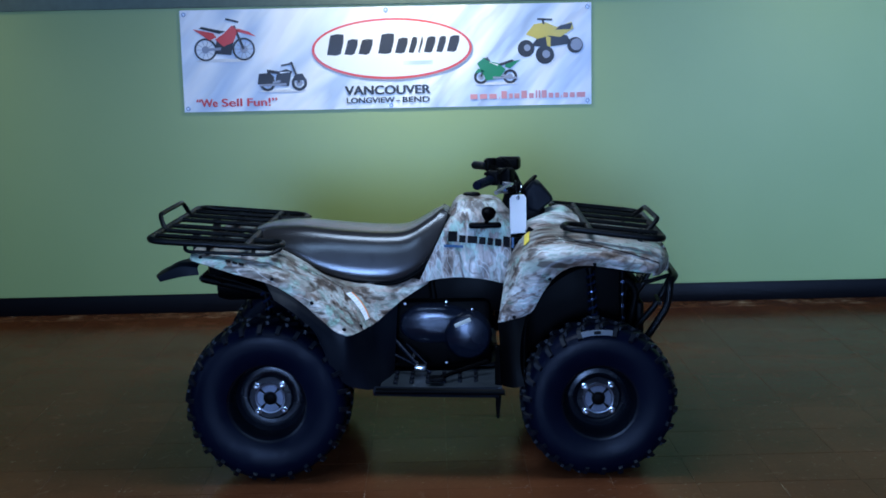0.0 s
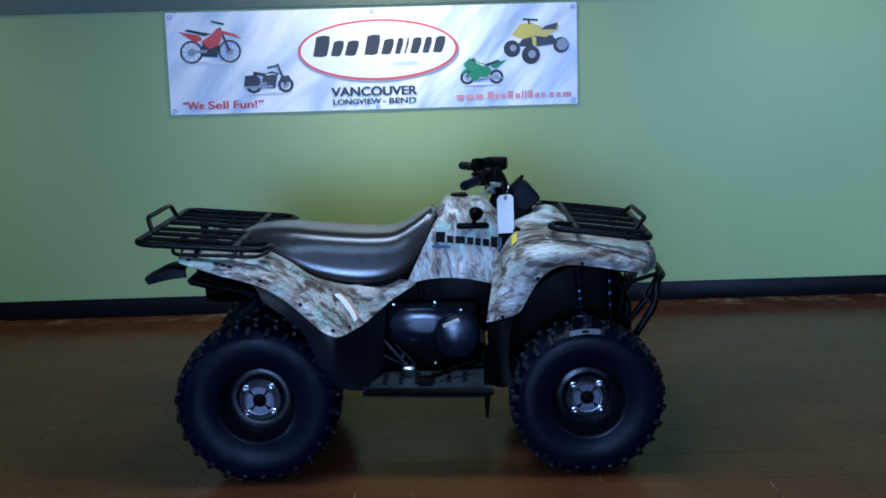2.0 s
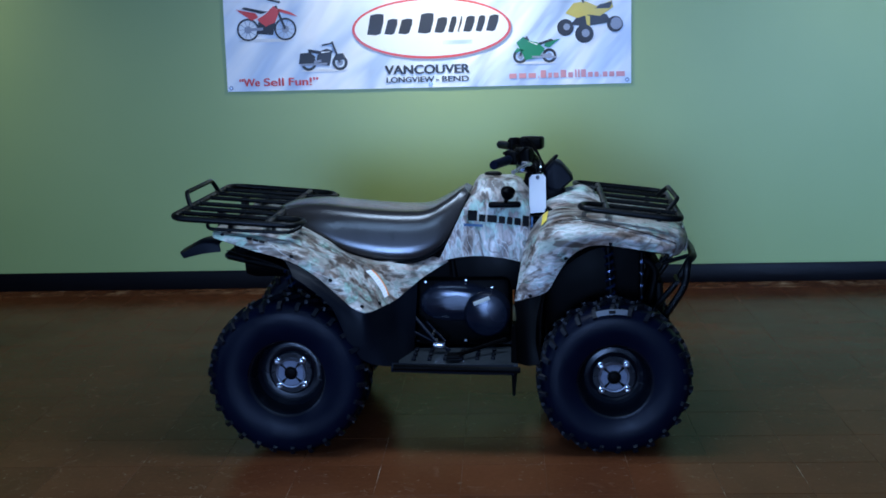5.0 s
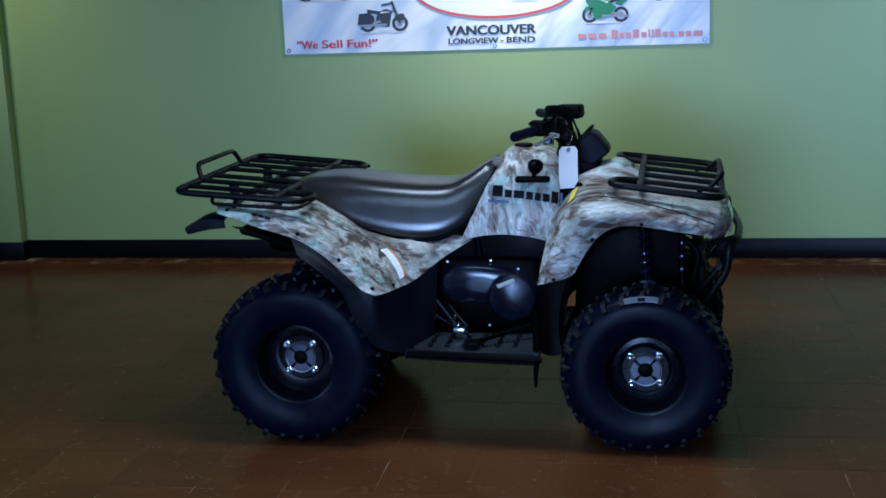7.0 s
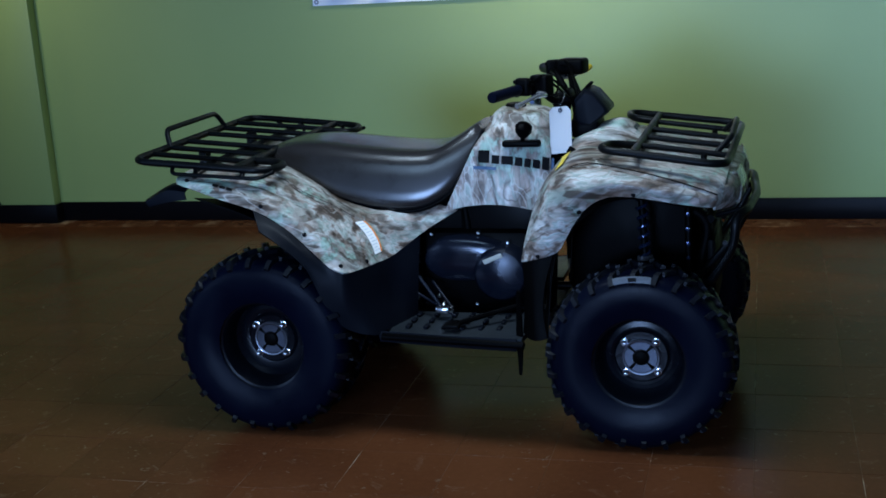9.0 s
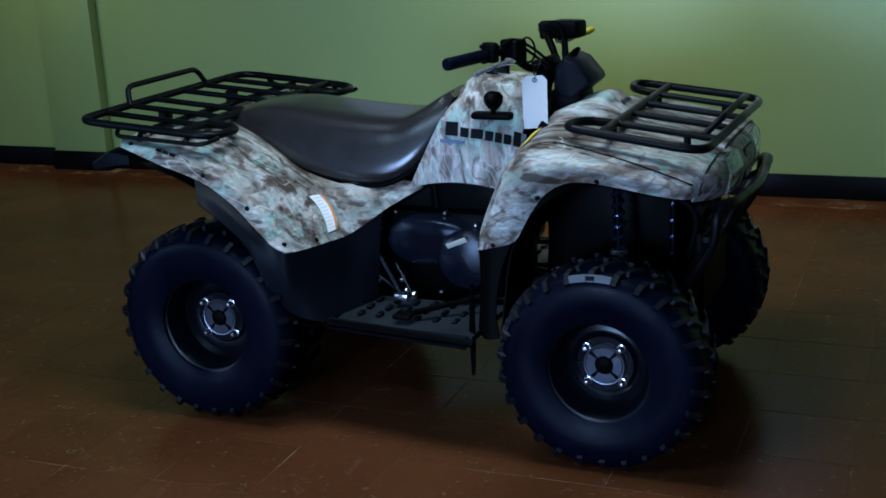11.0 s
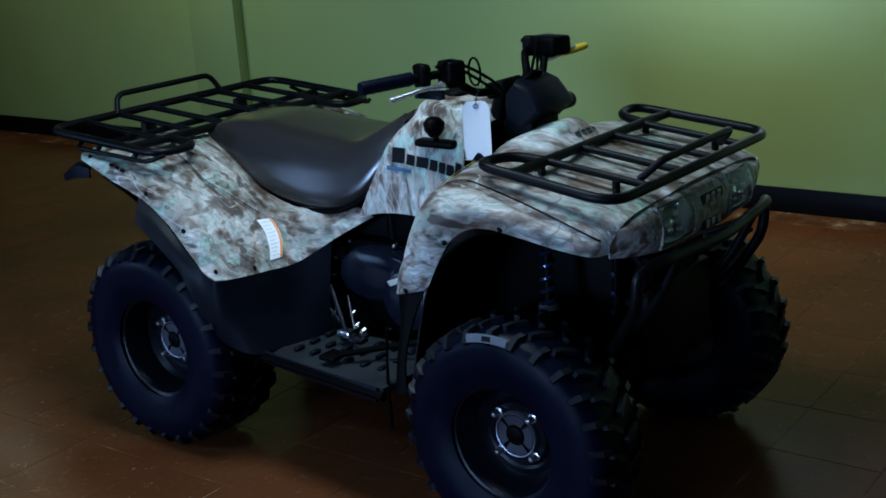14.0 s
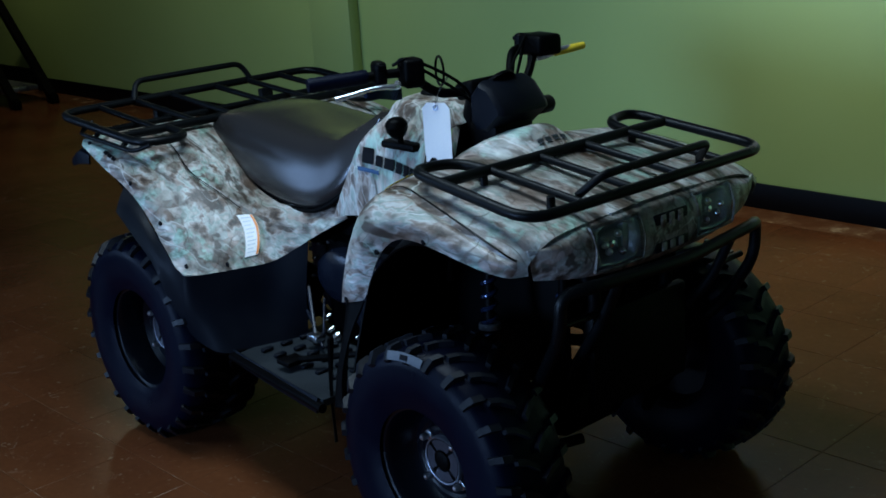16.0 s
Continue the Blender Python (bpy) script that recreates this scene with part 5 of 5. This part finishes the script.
part("pod_knob", bm, BLACK, pod, "round black socket cover", m=pose(0.016, 0.104, -0.020))
# shift knob and its gate
bm = bmesh.new()
box(bm, (0.775, -0.184, 0.908), (0.905, -0.140, 0.930), 0.010)
gate = part("shift_gate", bm, BLACK, quad, "black gear lever gate")
bm = bmesh.new()
tube(bm, [(0.845, -0.170, 0.93), (0.850, -0.178, 0.955)], 0.008, 8)
tube(bm, [(0.848, -0.176, 0.945), (0.850, -0.180, 0.952), (0.853, -0.186, 0.965), (0.856, -0.190, 0.980), (0.858, -0.192, 0.990), (0.859, -0.193, 0.995)], [0.012, 0.020, 0.028, 0.029, 0.021, 0.007], 14)
part("shift_knob", bm, BLACK, gate, "round black gear knob")
# fuel cap
bm = bmesh.new()
lathe(bm, [(0.0, 0.016), (0.030, 0.016), (0.036, 0.010), (0.036, 0.0)], 20, "Z")
part("fuel_cap", bm, BLACK, quad, "black ribbed fuel cap", m=pose(0.79, 0, 1.016))

# -- engine bay --
bm = bmesh.new()
box(bm, (0.46, -0.17, 0.34), (0.86, 0.17, 0.62), 0.03)
engine = part("engine", bm, BLACK, quad, "dark engine block")
# added black block: stands in for the dark depth above the engine
bm = bmesh.new()
box(bm, (0.60, -0.13, 0.56), (0.96, 0.13, 0.735), 0.02)
part("bay_filler", bm, BLACK, engine, "black filler block darkening the gap above the engine")
bm = bmesh.new()
box(bm, (0.40, -0.21, 0.30), (1.0, 0.21, 0.338), 0.012)
part("belly_pan", bm, BLACK, engine, "black belly pan under the engine")
for s in (-1, 1):
    bm = bmesh.new()
    prof = [(0.50, 0.565), (0.56, 0.605), (0.66, 0.610), (0.74, 0.592), (0.79, 0.555), (0.80, 0.505), (0.76, 0.47), (0.66, 0.455), (0.55, 0.465), (0.495, 0.51)]
    cen = (0.65, 0.53)
    rg = []
    for f, y in ((1.0, 0.17), (1.0, 0.205), (0.94, 0.222), (0.80, 0.230), (0.3, 0.232)):
        rg.append([(cen[0] + (px - cen[0]) * f, s * y, cen[1] + (pz - cen[1]) * f) for px, pz in [(q.x, q.z) for q in spline([(a, 0, b) for a, b in prof + prof[:1]], 41)[:-1]]])
    loft(bm, rg)
    cover = part("belt_cover", bm, ENGINE, engine, "dark blue-grey drive belt cover")
    bm = bmesh.new()
    lathe(bm, [(0.0, 0.262 * s), (0.05, 0.260 * s), (0.082, 0.250 * s), (0.094, 0.232 * s), (0.096, 0.17 * s)], 32)
    part("clutch_cover", bm, ENGINE, engine, "round clutch cover", m=pose(0.765, 0, 0.487))
    for bx, bz, by in ((0.47, 0.563, 0.20), (0.516, 0.613, 0.18), (0.681, 0.618, 0.18), (0.785, 0.588, 0.19), (0.47, 0.545, 0.18), (0.455, 0.507, 0.20), (0.72, 0.43, 0.20), (0.47, 0.60, 0.18), (0.678, 0.382, 0.23)):
        bm = bmesh.new()
        lathe(bm, [(0.0, 0.010 * s), (0.004, 0.010 * s), (0.0058, 0.007 * s), (0.0058, -0.01 * s)], 8)
        part("cover_bolt", bm, CHROME, engine, "bright bolt", m=pose(bx, s * by, bz))
    # gear linkage and brake rods by the footboard
    for (p, q, rr) in (((0.47, 0.235, 0.485), (0.575, 0.30, 0.378), 0.006), ((0.52, 0.22, 0.455), (0.60, 0.29, 0.39), 0.004), ((0.45, 0.24, 0.43), (0.62, 0.31, 0.36), 0.004)):
        bm = bmesh.new()
        tube(bm, [(p[0], s * p[1], p[2]), (q[0], s * q[1], q[2])], rr, 8)
        part("linkage_rod", bm, ENGINE, engine, "thin steel linkage rod")
    bm = bmesh.new()
    box(bm, (0.552, s * 0.30 - 0.018, 0.368), (0.600, s * 0.30 + 0.018, 0.390), 0.006)
    part("linkage_joint", bm, CHROME, engine, "bright linkage joint")
bm = bmesh.new()
box(bm, (-0.034, -0.0015, -0.008), (0.034, 0.0015, 0.008), 0.001)
part("cover_label", bm, CREAM, engine, "cream maker label strip", m=pose(0.745, -0.2585, 0.547, 12, -22, 0))
for x, z, k in ((0.425, 0.432, 0.010), (0.548, 0.412, 0.008), (0.582, 0.360, 0.013), (0.47, 0.40, 0.007), (0.56, 0.378, 0.008)):
    bm = bmesh.new()
    lathe(bm, [(0.0, -0.012), (k * 0.7, -0.011), (k, -0.004), (k, 0.010), (0.0, 0.012)], 10)
    part("linkage_end", bm, CHROME, engine, "bright linkage end", m=pose(x, -0.235, z, 20, 15, 0))

# -- footboards --
for s in (-1, 1):
    bm = bmesh.new()
    FB = [[(0.42, s * 0.22, 0.345), (0.42, s * 0.34, 0.345), (0.43, s * 0.455, 0.345)], [(0.65, s * 0.22, 0.345), (0.65, s * 0.36, 0.345), (0.65, s * 0.485, 0.347)], [(0.89, s * 0.22, 0.350), (0.89, s * 0.38, 0.352), (0.89, s * 0.515, 0.355)]]
    sheet(bm, FB, 14, 10, 0.018, flip=s)
    fb = part("footboard", bm, FOOT, quad, "charcoal plastic footboard")
    for i in range(6):
        for j in range(3):
            x0, y0 = 0.475 + i * 0.062, 0.27 + j * 0.065
            bm = bmesh.new()
            box(bm, (x0, s * y0 - 0.018, 0.346), (x0 + 0.016, s * y0 + 0.018, 0.357), 0.003, segs=1)
            part("foot_rib", bm, PLASTIC, fb, "raised dark grip rib")
    bm = bmesh.new()
    tube(bm, [(0.415, s * 0.30, 0.33), (0.415, s * 0.47, 0.335), (0.90, s * 0.525, 0.338)], 0.012, 10)
    part("footboard_edge", bm, BLACK, fb, "black footboard edge bar")
    bm = bmesh.new()
    sheet(bm, [[(0.40, s * 0.462, 0.314), (0.40, s * 0.466, 0.332), (0.40, s * 0.458, 0.350)], [(0.65, s * 0.496, 0.314), (0.65, s * 0.500, 0.332), (0.65, s * 0.490, 0.351)], [(0.875, s * 0.526, 0.318), (0.875, s * 0.530, 0.338), (0.875, s * 0.520, 0.358)]], 12, 5, 0.006, flip=-s)
    part("footboard_lip", bm, PLASTIC, fb, "charcoal raised footboard lip")
    bm = bmesh.new()
    tube(bm, fillet([(0.66, s * 0.42, 0.372), (0.76, s * 0.34, 0.385), (0.84, s * 0.30, 0.40)], 0.02), 0.009, 8)
    box(bm, (0.615, s * 0.43 - 0.03, 0.362), (0.67, s * 0.43 + 0.03, 0.376), 0.004)
    part("brake_pedal", bm, BLACK, quad, "black brake pedal")


# -- stickers, rivets and decals that follow the panels --


def surface(rows, a, b):
    """The point of a panel at shares a (along) and b (across)."""
    n = 61
    ib = b * (n - 1)
    k0 = min(int(ib), n - 2)
    col = []
    for r in rows:
        sp = spline(r, n)
        col.append(sp[k0].lerp(sp[k0 + 1], ib - k0))
    ia = a * 80
    k1 = min(int(ia), 79)
    sp = spline(col, 81)
    return sp[k1].lerp(sp[k1 + 1], ia - k1)


def decal(name, rows, corners, mat, parent, label="", lift=0.002, nu=6, nv=6, outward=(0, -1, 0.3)):
    """A thin sticker between four corners (a, b) of a panel, lying on it."""
    c00, c10, c11, c01 = [Vector((c[0], c[1])) for c in corners]
    g = []
    for i in range(nu):
        f = i / (nu - 1)
        row = []
        for j in range(nv):
            h = j / (nv - 1)
            q = (c00 * (1 - f) + c10 * f) * (1 - h) + (c01 * (1 - f) + c11 * f) * h
            row.append(surface(rows, q.x, q.y))
        g.append(row)
    nrm = (g[-1][nv // 2] - g[0][nv // 2]).cross(g[nu // 2][-1] - g[nu // 2][0]).normalized()
    if nrm.dot(Vector(outward)) < 0:
        nrm = -nrm
    bm = bmesh.new()
    sheet(bm, [[p + nrm * lift for p in r] for r in g], nu, nv, 0.0006, flip=1)
    return part(name, bm, mat, parent, label, smooth=False)


rear_fenders = [o for o in quad.children if o.name.startswith("rear_fender")]
front_fenders = [o for o in quad.children if o.name.startswith("front_fender")]
tank_cover = [o for o in quad.children if o.name.startswith("tank_cover")][0]

# warning label: white card with printed lines and an orange edge
L00, L10, L11, L01 = (0.691, 0.520), (0.713, 0.446), (0.937, 0.545), (0.936, 0.595)


def on_label(f, h):
    return [(L00[k] * (1 - f) + L10[k] * f) * (1 - h) + (L01[k] * (1 - f) + L11[k] * f) * h for k in (0, 1)]


def label_piece(name, f0, f1, h0, h1, mat, label="", lift=0.003, nu=4, nv=4):
    decal(name, REAR, [Vector(on_label(f, h)).to_2d() for f, h in ((f0, h0), (f1, h0), (f1, h1), (f0, h1))], mat, rear_fenders[0], label, lift, nu, nv)


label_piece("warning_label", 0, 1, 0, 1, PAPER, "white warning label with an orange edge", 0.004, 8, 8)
label_piece("label_edge", 0.80, 0.985, 0.01, 0.99, ORANGE, "orange label edge", 0.005, 4, 8)
for k in range(10):
    label_piece("print_bar", 0.10, 0.72 - 0.10 * (k % 3), 0.07 + 0.09 * k, 0.095 + 0.09 * k, PRINT, "", 0.005, 4, 2)
# size mark near the tail, as plain bars
for k in range(3):
    a = 0.105 + 0.021 * k
    decal("mark_bar", REAR, ((a, 0.74), (a + 0.017, 0.74), (a + 0.017, 0.79), (a, 0.79)), DECAL, rear_fenders[0], lift=0.003, nu=3, nv=3)
# rivets along the edges
for s, panel in ((-1, 0), (1, 1)):
    for a, b in ((0.03, 0.80), (0.26, 0.88), (0.46, 0.87), (0.86, 0.90), (0.955, 0.66)):
        p = surface(REAR, a, b)
        bm = bmesh.new()
        lathe(bm, [(0.0, -0.004), (0.004, -0.0036), (0.007, -0.0016), (0.008, 0.002)], 12, "Y")
        part("rivet", bm, DECAL, rear_fenders[panel], "black push rivet", m=pose(p.x, p.y, p.z) if s < 0 else pose(p.x, -p.y, p.z, 180))
    for a, b in ((0.02, 0.45), (0.30, 0.06), (0.60, 0.06)):
        p = surface(FRONT, a, b)
        bm = bmesh.new()
        lathe(bm, [(0.0, -0.004), (0.004, -0.0036), (0.007, -0.0016), (0.008, 0.002)], 12, "Y")
        part("rivet", bm, DECAL, front_fenders[panel], "black push rivet", m=pose(p.x, p.y, p.z) if s < 0 else pose(p.x, -p.y, p.z, 180))


def shape_of(rows, nu=40, nv=70):
    """A panel as a cloud of points, near half only."""
    cols = [spline(r, nv) for r in rows]
    return [p for j in range(nv) for p in spline([c[j] for c in cols], nu)]


def patch(name, cloud, quad_, mat, parent, axis=1, s=-1, lift=0.004, label="", n=4):
    """A sticker with corners given along and up, laid on the cloud along axis 1 (side) or 2 (top)."""
    ku, kv = (0, 2) if axis == 1 else (0, 1)
    g = []
    for i in range(n):
        row = []
        for j in range(n):
            f, h = i / (n - 1), j / (n - 1)
            u_, v_ = [(quad_[0][k] * (1 - f) + quad_[1][k] * f) * (1 - h) + (quad_[3][k] * (1 - f) + quad_[2][k] * f) * h for k in (0, 1)]
            near = sorted(cloud, key=lambda p: (p[ku] - u_) ** 2 + (p[kv] - v_) ** 2)[:4]
            ws = [1 / ((p[ku] - u_) ** 2 + (p[kv] - v_) ** 2 + 1e-6) for p in near]
            d = sum(w * p[axis] for w, p in zip(ws, near)) / sum(ws)
            row.append((u_, (d - lift) * -s, v_) if axis == 1 else (u_, v_, d + lift))
        g.append(row)
    bm = bmesh.new()
    sheet(bm, g, n, n, 0.0006, flip=1)
    return part(name, bm, mat, parent, label, smooth=False)


# brand mark on the tank cover: plain dark and blue bars
side_cloud = [p for p in shape_of(TC) if p.y < -0.05]
for s in (-1, 1):
    x0 = 0.692
    for k, (wdt, hgt) in enumerate(((0.044, 0.041), (0.033, 0.028), (0.046, 0.028), (0.033, 0.028), (0.029, 0.028), (0.033, 0.028), (0.033, 0.041), (0.016, 0.041))):
        zb = 0.860 - 0.105 * (x0 - 0.686)
        x1 = x0 + wdt - 0.0075
        patch("brand_bar", side_cloud, ((x0, zb), (x1, zb - 0.003), (x1 + 0.002, zb + hgt - 0.003), (x0 + 0.002, zb + hgt)), DECAL if k < 7 else BLUE, tank_cover, 1, s)
        x0 += wdt
    patch("model_bar", side_cloud, ((0.676, 0.838), (0.752, 0.832), (0.752, 0.842), (0.676, 0.849)), BLUE, tank_cover, 1, s)
# size mark on the cowl, as plain bars
hood = [o for o in quad.children if o.name.startswith("hood")][0]
hood_cloud = shape_of(HOOD)
for k in range(4):
    y0 = -0.045 + 0.026 * k
    patch("mark_bar", hood_cloud, ((1.196, y0), (1.208, y0), (1.208, y0 + 0.018), (1.196, y0 + 0.018)), SCUFF_DARK, hood, 2)
# yellow tag tucked between tank cover and front fender
decal("hang_tag", FRONT, ((0.362, 0.80), (0.392, 0.80), (0.442, 0.965), (0.412, 0.965)), YELLOW, front_fenders[0], "yellow plastic tag", lift=0.005)
bm = bmesh.new()
box(bm, (-0.012, -0.008, -0.012), (0.012, 0.008, 0.012), 0.003)
part("tag_clip", bm, BLACK, front_fenders[0], "black clip", m=pose(1.014, -0.212, 0.902, -18, 34, 0))


def strip(name, rows, run, width, mat, parent, s=-1, steps=14, lift=0.0016):
    """A narrow strip lying on a panel along a run of (along, across) shares."""
    line = spline([(a, b, 0) for a, b in run], steps)
    g = []
    for q in line:
        p = surface(rows, q.x, q.y)
        e = surface(rows, q.x, min(1.0, q.y + 0.01))
        across = (e - p).normalized() * width / 2
        along = surface(rows, min(1.0, q.x + 0.01), q.y) - p
        nrm = along.cross(across).normalized()
        if nrm.z - nrm.y < 0:
            nrm = -nrm
        g.append([Vector((c.x, c.y * -s, c.z)) for c in (p - across + nrm * lift, p + nrm * lift, p + across + nrm * lift)])
    bm = bmesh.new()
    sheet(bm, g, steps, 3, 0.0008, flip=1)
    return part(name, bm, mat, parent, "thin black strip painting in the shade of a panel line")


# black strips draw the shade of the front gap and rear crease
for s, k in ((-1, 0), (1, 1)):
    strip("panel_shade_line", FRONT, [(0.40, 0.68), (0.55, 0.62), (0.75, 0.50), (0.93, 0.35)], 0.0045, BLACK, front_fenders[k], s)
    strip("panel_shade_line", REAR, [(0.16, 0.36), (0.45, 0.41), (0.66, 0.455)], 0.003, BLACK, rear_fenders[k], s)
# pale maker's sticker on the shoulder of the near front tyre
front_tyre = min((o for o in bpy.data.objects if o.name.startswith("tyre")), key=lambda o: (o.matrix_world.translation - (quad.matrix_world @ Vector((1.257, -0.432, 0.3)))).length)
TY = [[(math.sin(a) * rr, -yy, math.cos(a) * rr) for rr, yy in ((0.266, 0.1090), (0.276, 0.1060), (0.285, 0.101))] for a in [-0.26 + 0.42 * k / 8 for k in range(9)]]
bm = bmesh.new()
sheet(bm, TY, 18, 6, 0.001, flip=1)
sticker = part("tyre_sticker", bm, SCUFF, front_tyre, "worn pale sticker on the tyre")
bm = bmesh.new()
sheet(bm, [[(math.sin(a) * rr, -yy, math.cos(a) * rr) for rr, yy in ((0.270, 0.1095), (0.276, 0.1077), (0.281, 0.1050))] for a in (-0.09, -0.06, -0.03, 0.0)], 4, 4, 0.001, flip=1)
part("print_mark", bm, DECAL, sticker, "dark printed mark")

# paper price tag on a wire, hanging from the handlebar
tag = new("price_tag")
tag.matrix_world = quad.matrix_world @ pose(0.972, -0.158, 0.964, 0, 0, 24)
tagged(tag, "blank white paper price tag wired to the handlebar", "price tag")
bm = bmesh.new()
pts = [(-0.036, -0.080), (0.036, -0.080), (0.036, 0.060), (0.024, 0.074), (-0.024, 0.074), (-0.036, 0.060)]
flat_poly(bm, pts, 0.0012)
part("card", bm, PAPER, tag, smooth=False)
bm = bmesh.new()
lathe(bm, [(0.0035, -0.002), (0.0075, -0.002), (0.0075, 0.003), (0.0035, 0.003)], 16, "Y", closed=True)
part("eyelet", bm, ALLOY, tag, "dull reinforcing eyelet", m=pose(0, -0.0003, 0.062))
bm = bmesh.new()
tube(bm, spline([(0, -0.002, 0.062), (0.004, -0.006, 0.085), (0.016, 0.0, 0.108), (0.020, 0.03, 0.125), (0.012, 0.05, 0.128), (0.002, 0.02, 0.10), (0, 0.004, 0.064)], 24), 0.0010, 5)
part("wire", bm, CHROME, tag, "twisted thin wire")

# ---- display stand far down the wall ----
stand = new("display_stand")
stand.matrix_world = pose(-6.95, 7.05, 0)
tagged(stand, "black splayed metal display stand beside the far wall", "stand")
for y in (-0.16, 0.16):
    bm = bmesh.new()
    tube(bm, [(0.0, y, 0.06), (-0.86, y, 0.92)], 0.045, 4)
    part("leg", bm, BLACK, stand, "splayed black leg")
    bm = bmesh.new()
    tube(bm, [(-1.72, y, 0.06), (-0.86, y, 0.92)], 0.045, 4)
    part("leg", bm, BLACK, stand, "splayed black leg")
    for x in (0.0, -1.72):
        bm = bmesh.new()
        box(bm, (x - 0.06, y - 0.03, 0.0), (x + 0.06, y + 0.03, 0.075), 0.01)
        part("foot", bm, BLACK, stand, "black block foot")
    bm = bmesh.new()
    box(bm, (-1.58, y - 0.02, 0.19), (-0.14, y + 0.02, 0.26), 0.006)
    part("rail", bm, BLACK, stand, "black cross rail")
bm = bmesh.new()
box(bm, (-1.5, -0.15, 0.10), (-0.2, 0.15, 0.14), 0.006)
part("shelf", bm, ALLOY, stand, "dull grey lower shelf")

# ---- floor tiles ----
PITCH, X0, Y0 = 0.308, -0.305, 3.925
HALF = PITCH / 2 - 0.0011


def tile_shape(h=HALF):
    c = h - 0.001
    v = [(x, y, -0.008) for x, y in ((-h, -h), (h, -h), (h, h), (-h, h))] + [(x, y, -0.0005) for x, y in ((-h, -h), (h, -h), (h, h), (-h, h))] + [(x, y, 0.0) for x, y in ((-c, -c), (c, -c), (c, c), (-c, c))]
    f = [(8, 9, 10, 11)]
    for k in range(4):
        j = (k + 1) % 4
        f += [(k, j, 4 + j, 4 + k), (4 + k, 4 + j, 8 + j, 8 + k)]
    return v, f


TV, TF = tile_shape()
tile_mesh = bpy.data.meshes.new("tile")
tile_mesh.from_pydata(TV, [], TF)
tile_mesh.materials.append(TILE)
rng = random.Random(7)
rest_v, rest_f = [], []
for i in range(-36, 21):
    for j in range(-33, 12):
        cx, cy = X0 + (i + 0.5) * PITCH, Y0 + (j + 0.5) * PITCH
        if not (-10.98 < cx - HALF and cx + HALF < 5.98 and -5.98 < cy - HALF and cy + HALF < 7.52):
            continue
        if cx < -5.4 and cy < 2.9:
            continue
        tilt = pose(cx, cy, rng.uniform(-0.0002, 0.0001), rng.uniform(-0.05, 0.05), rng.uniform(-0.05, 0.05), 90 * rng.randrange(4))
        if -10 <= i < 10 and -3 <= j < 12:
            ob = new("tile", tile_mesh)
            ob.parent = floor
            ob.matrix_local = tilt
        else:
            k = len(rest_v)
            rest_v += [tuple(tilt @ Vector(p)) for p in TV]
            rest_f += [tuple(k + q for q in f) for f in TF]
me = bpy.data.meshes.new("far_tiles")
me.from_pydata(rest_v, [], rest_f)
me.materials.append(TILE)
ob = new("far_tiles", me)
ob.parent = floor
tagged(ob, kind="stuff")
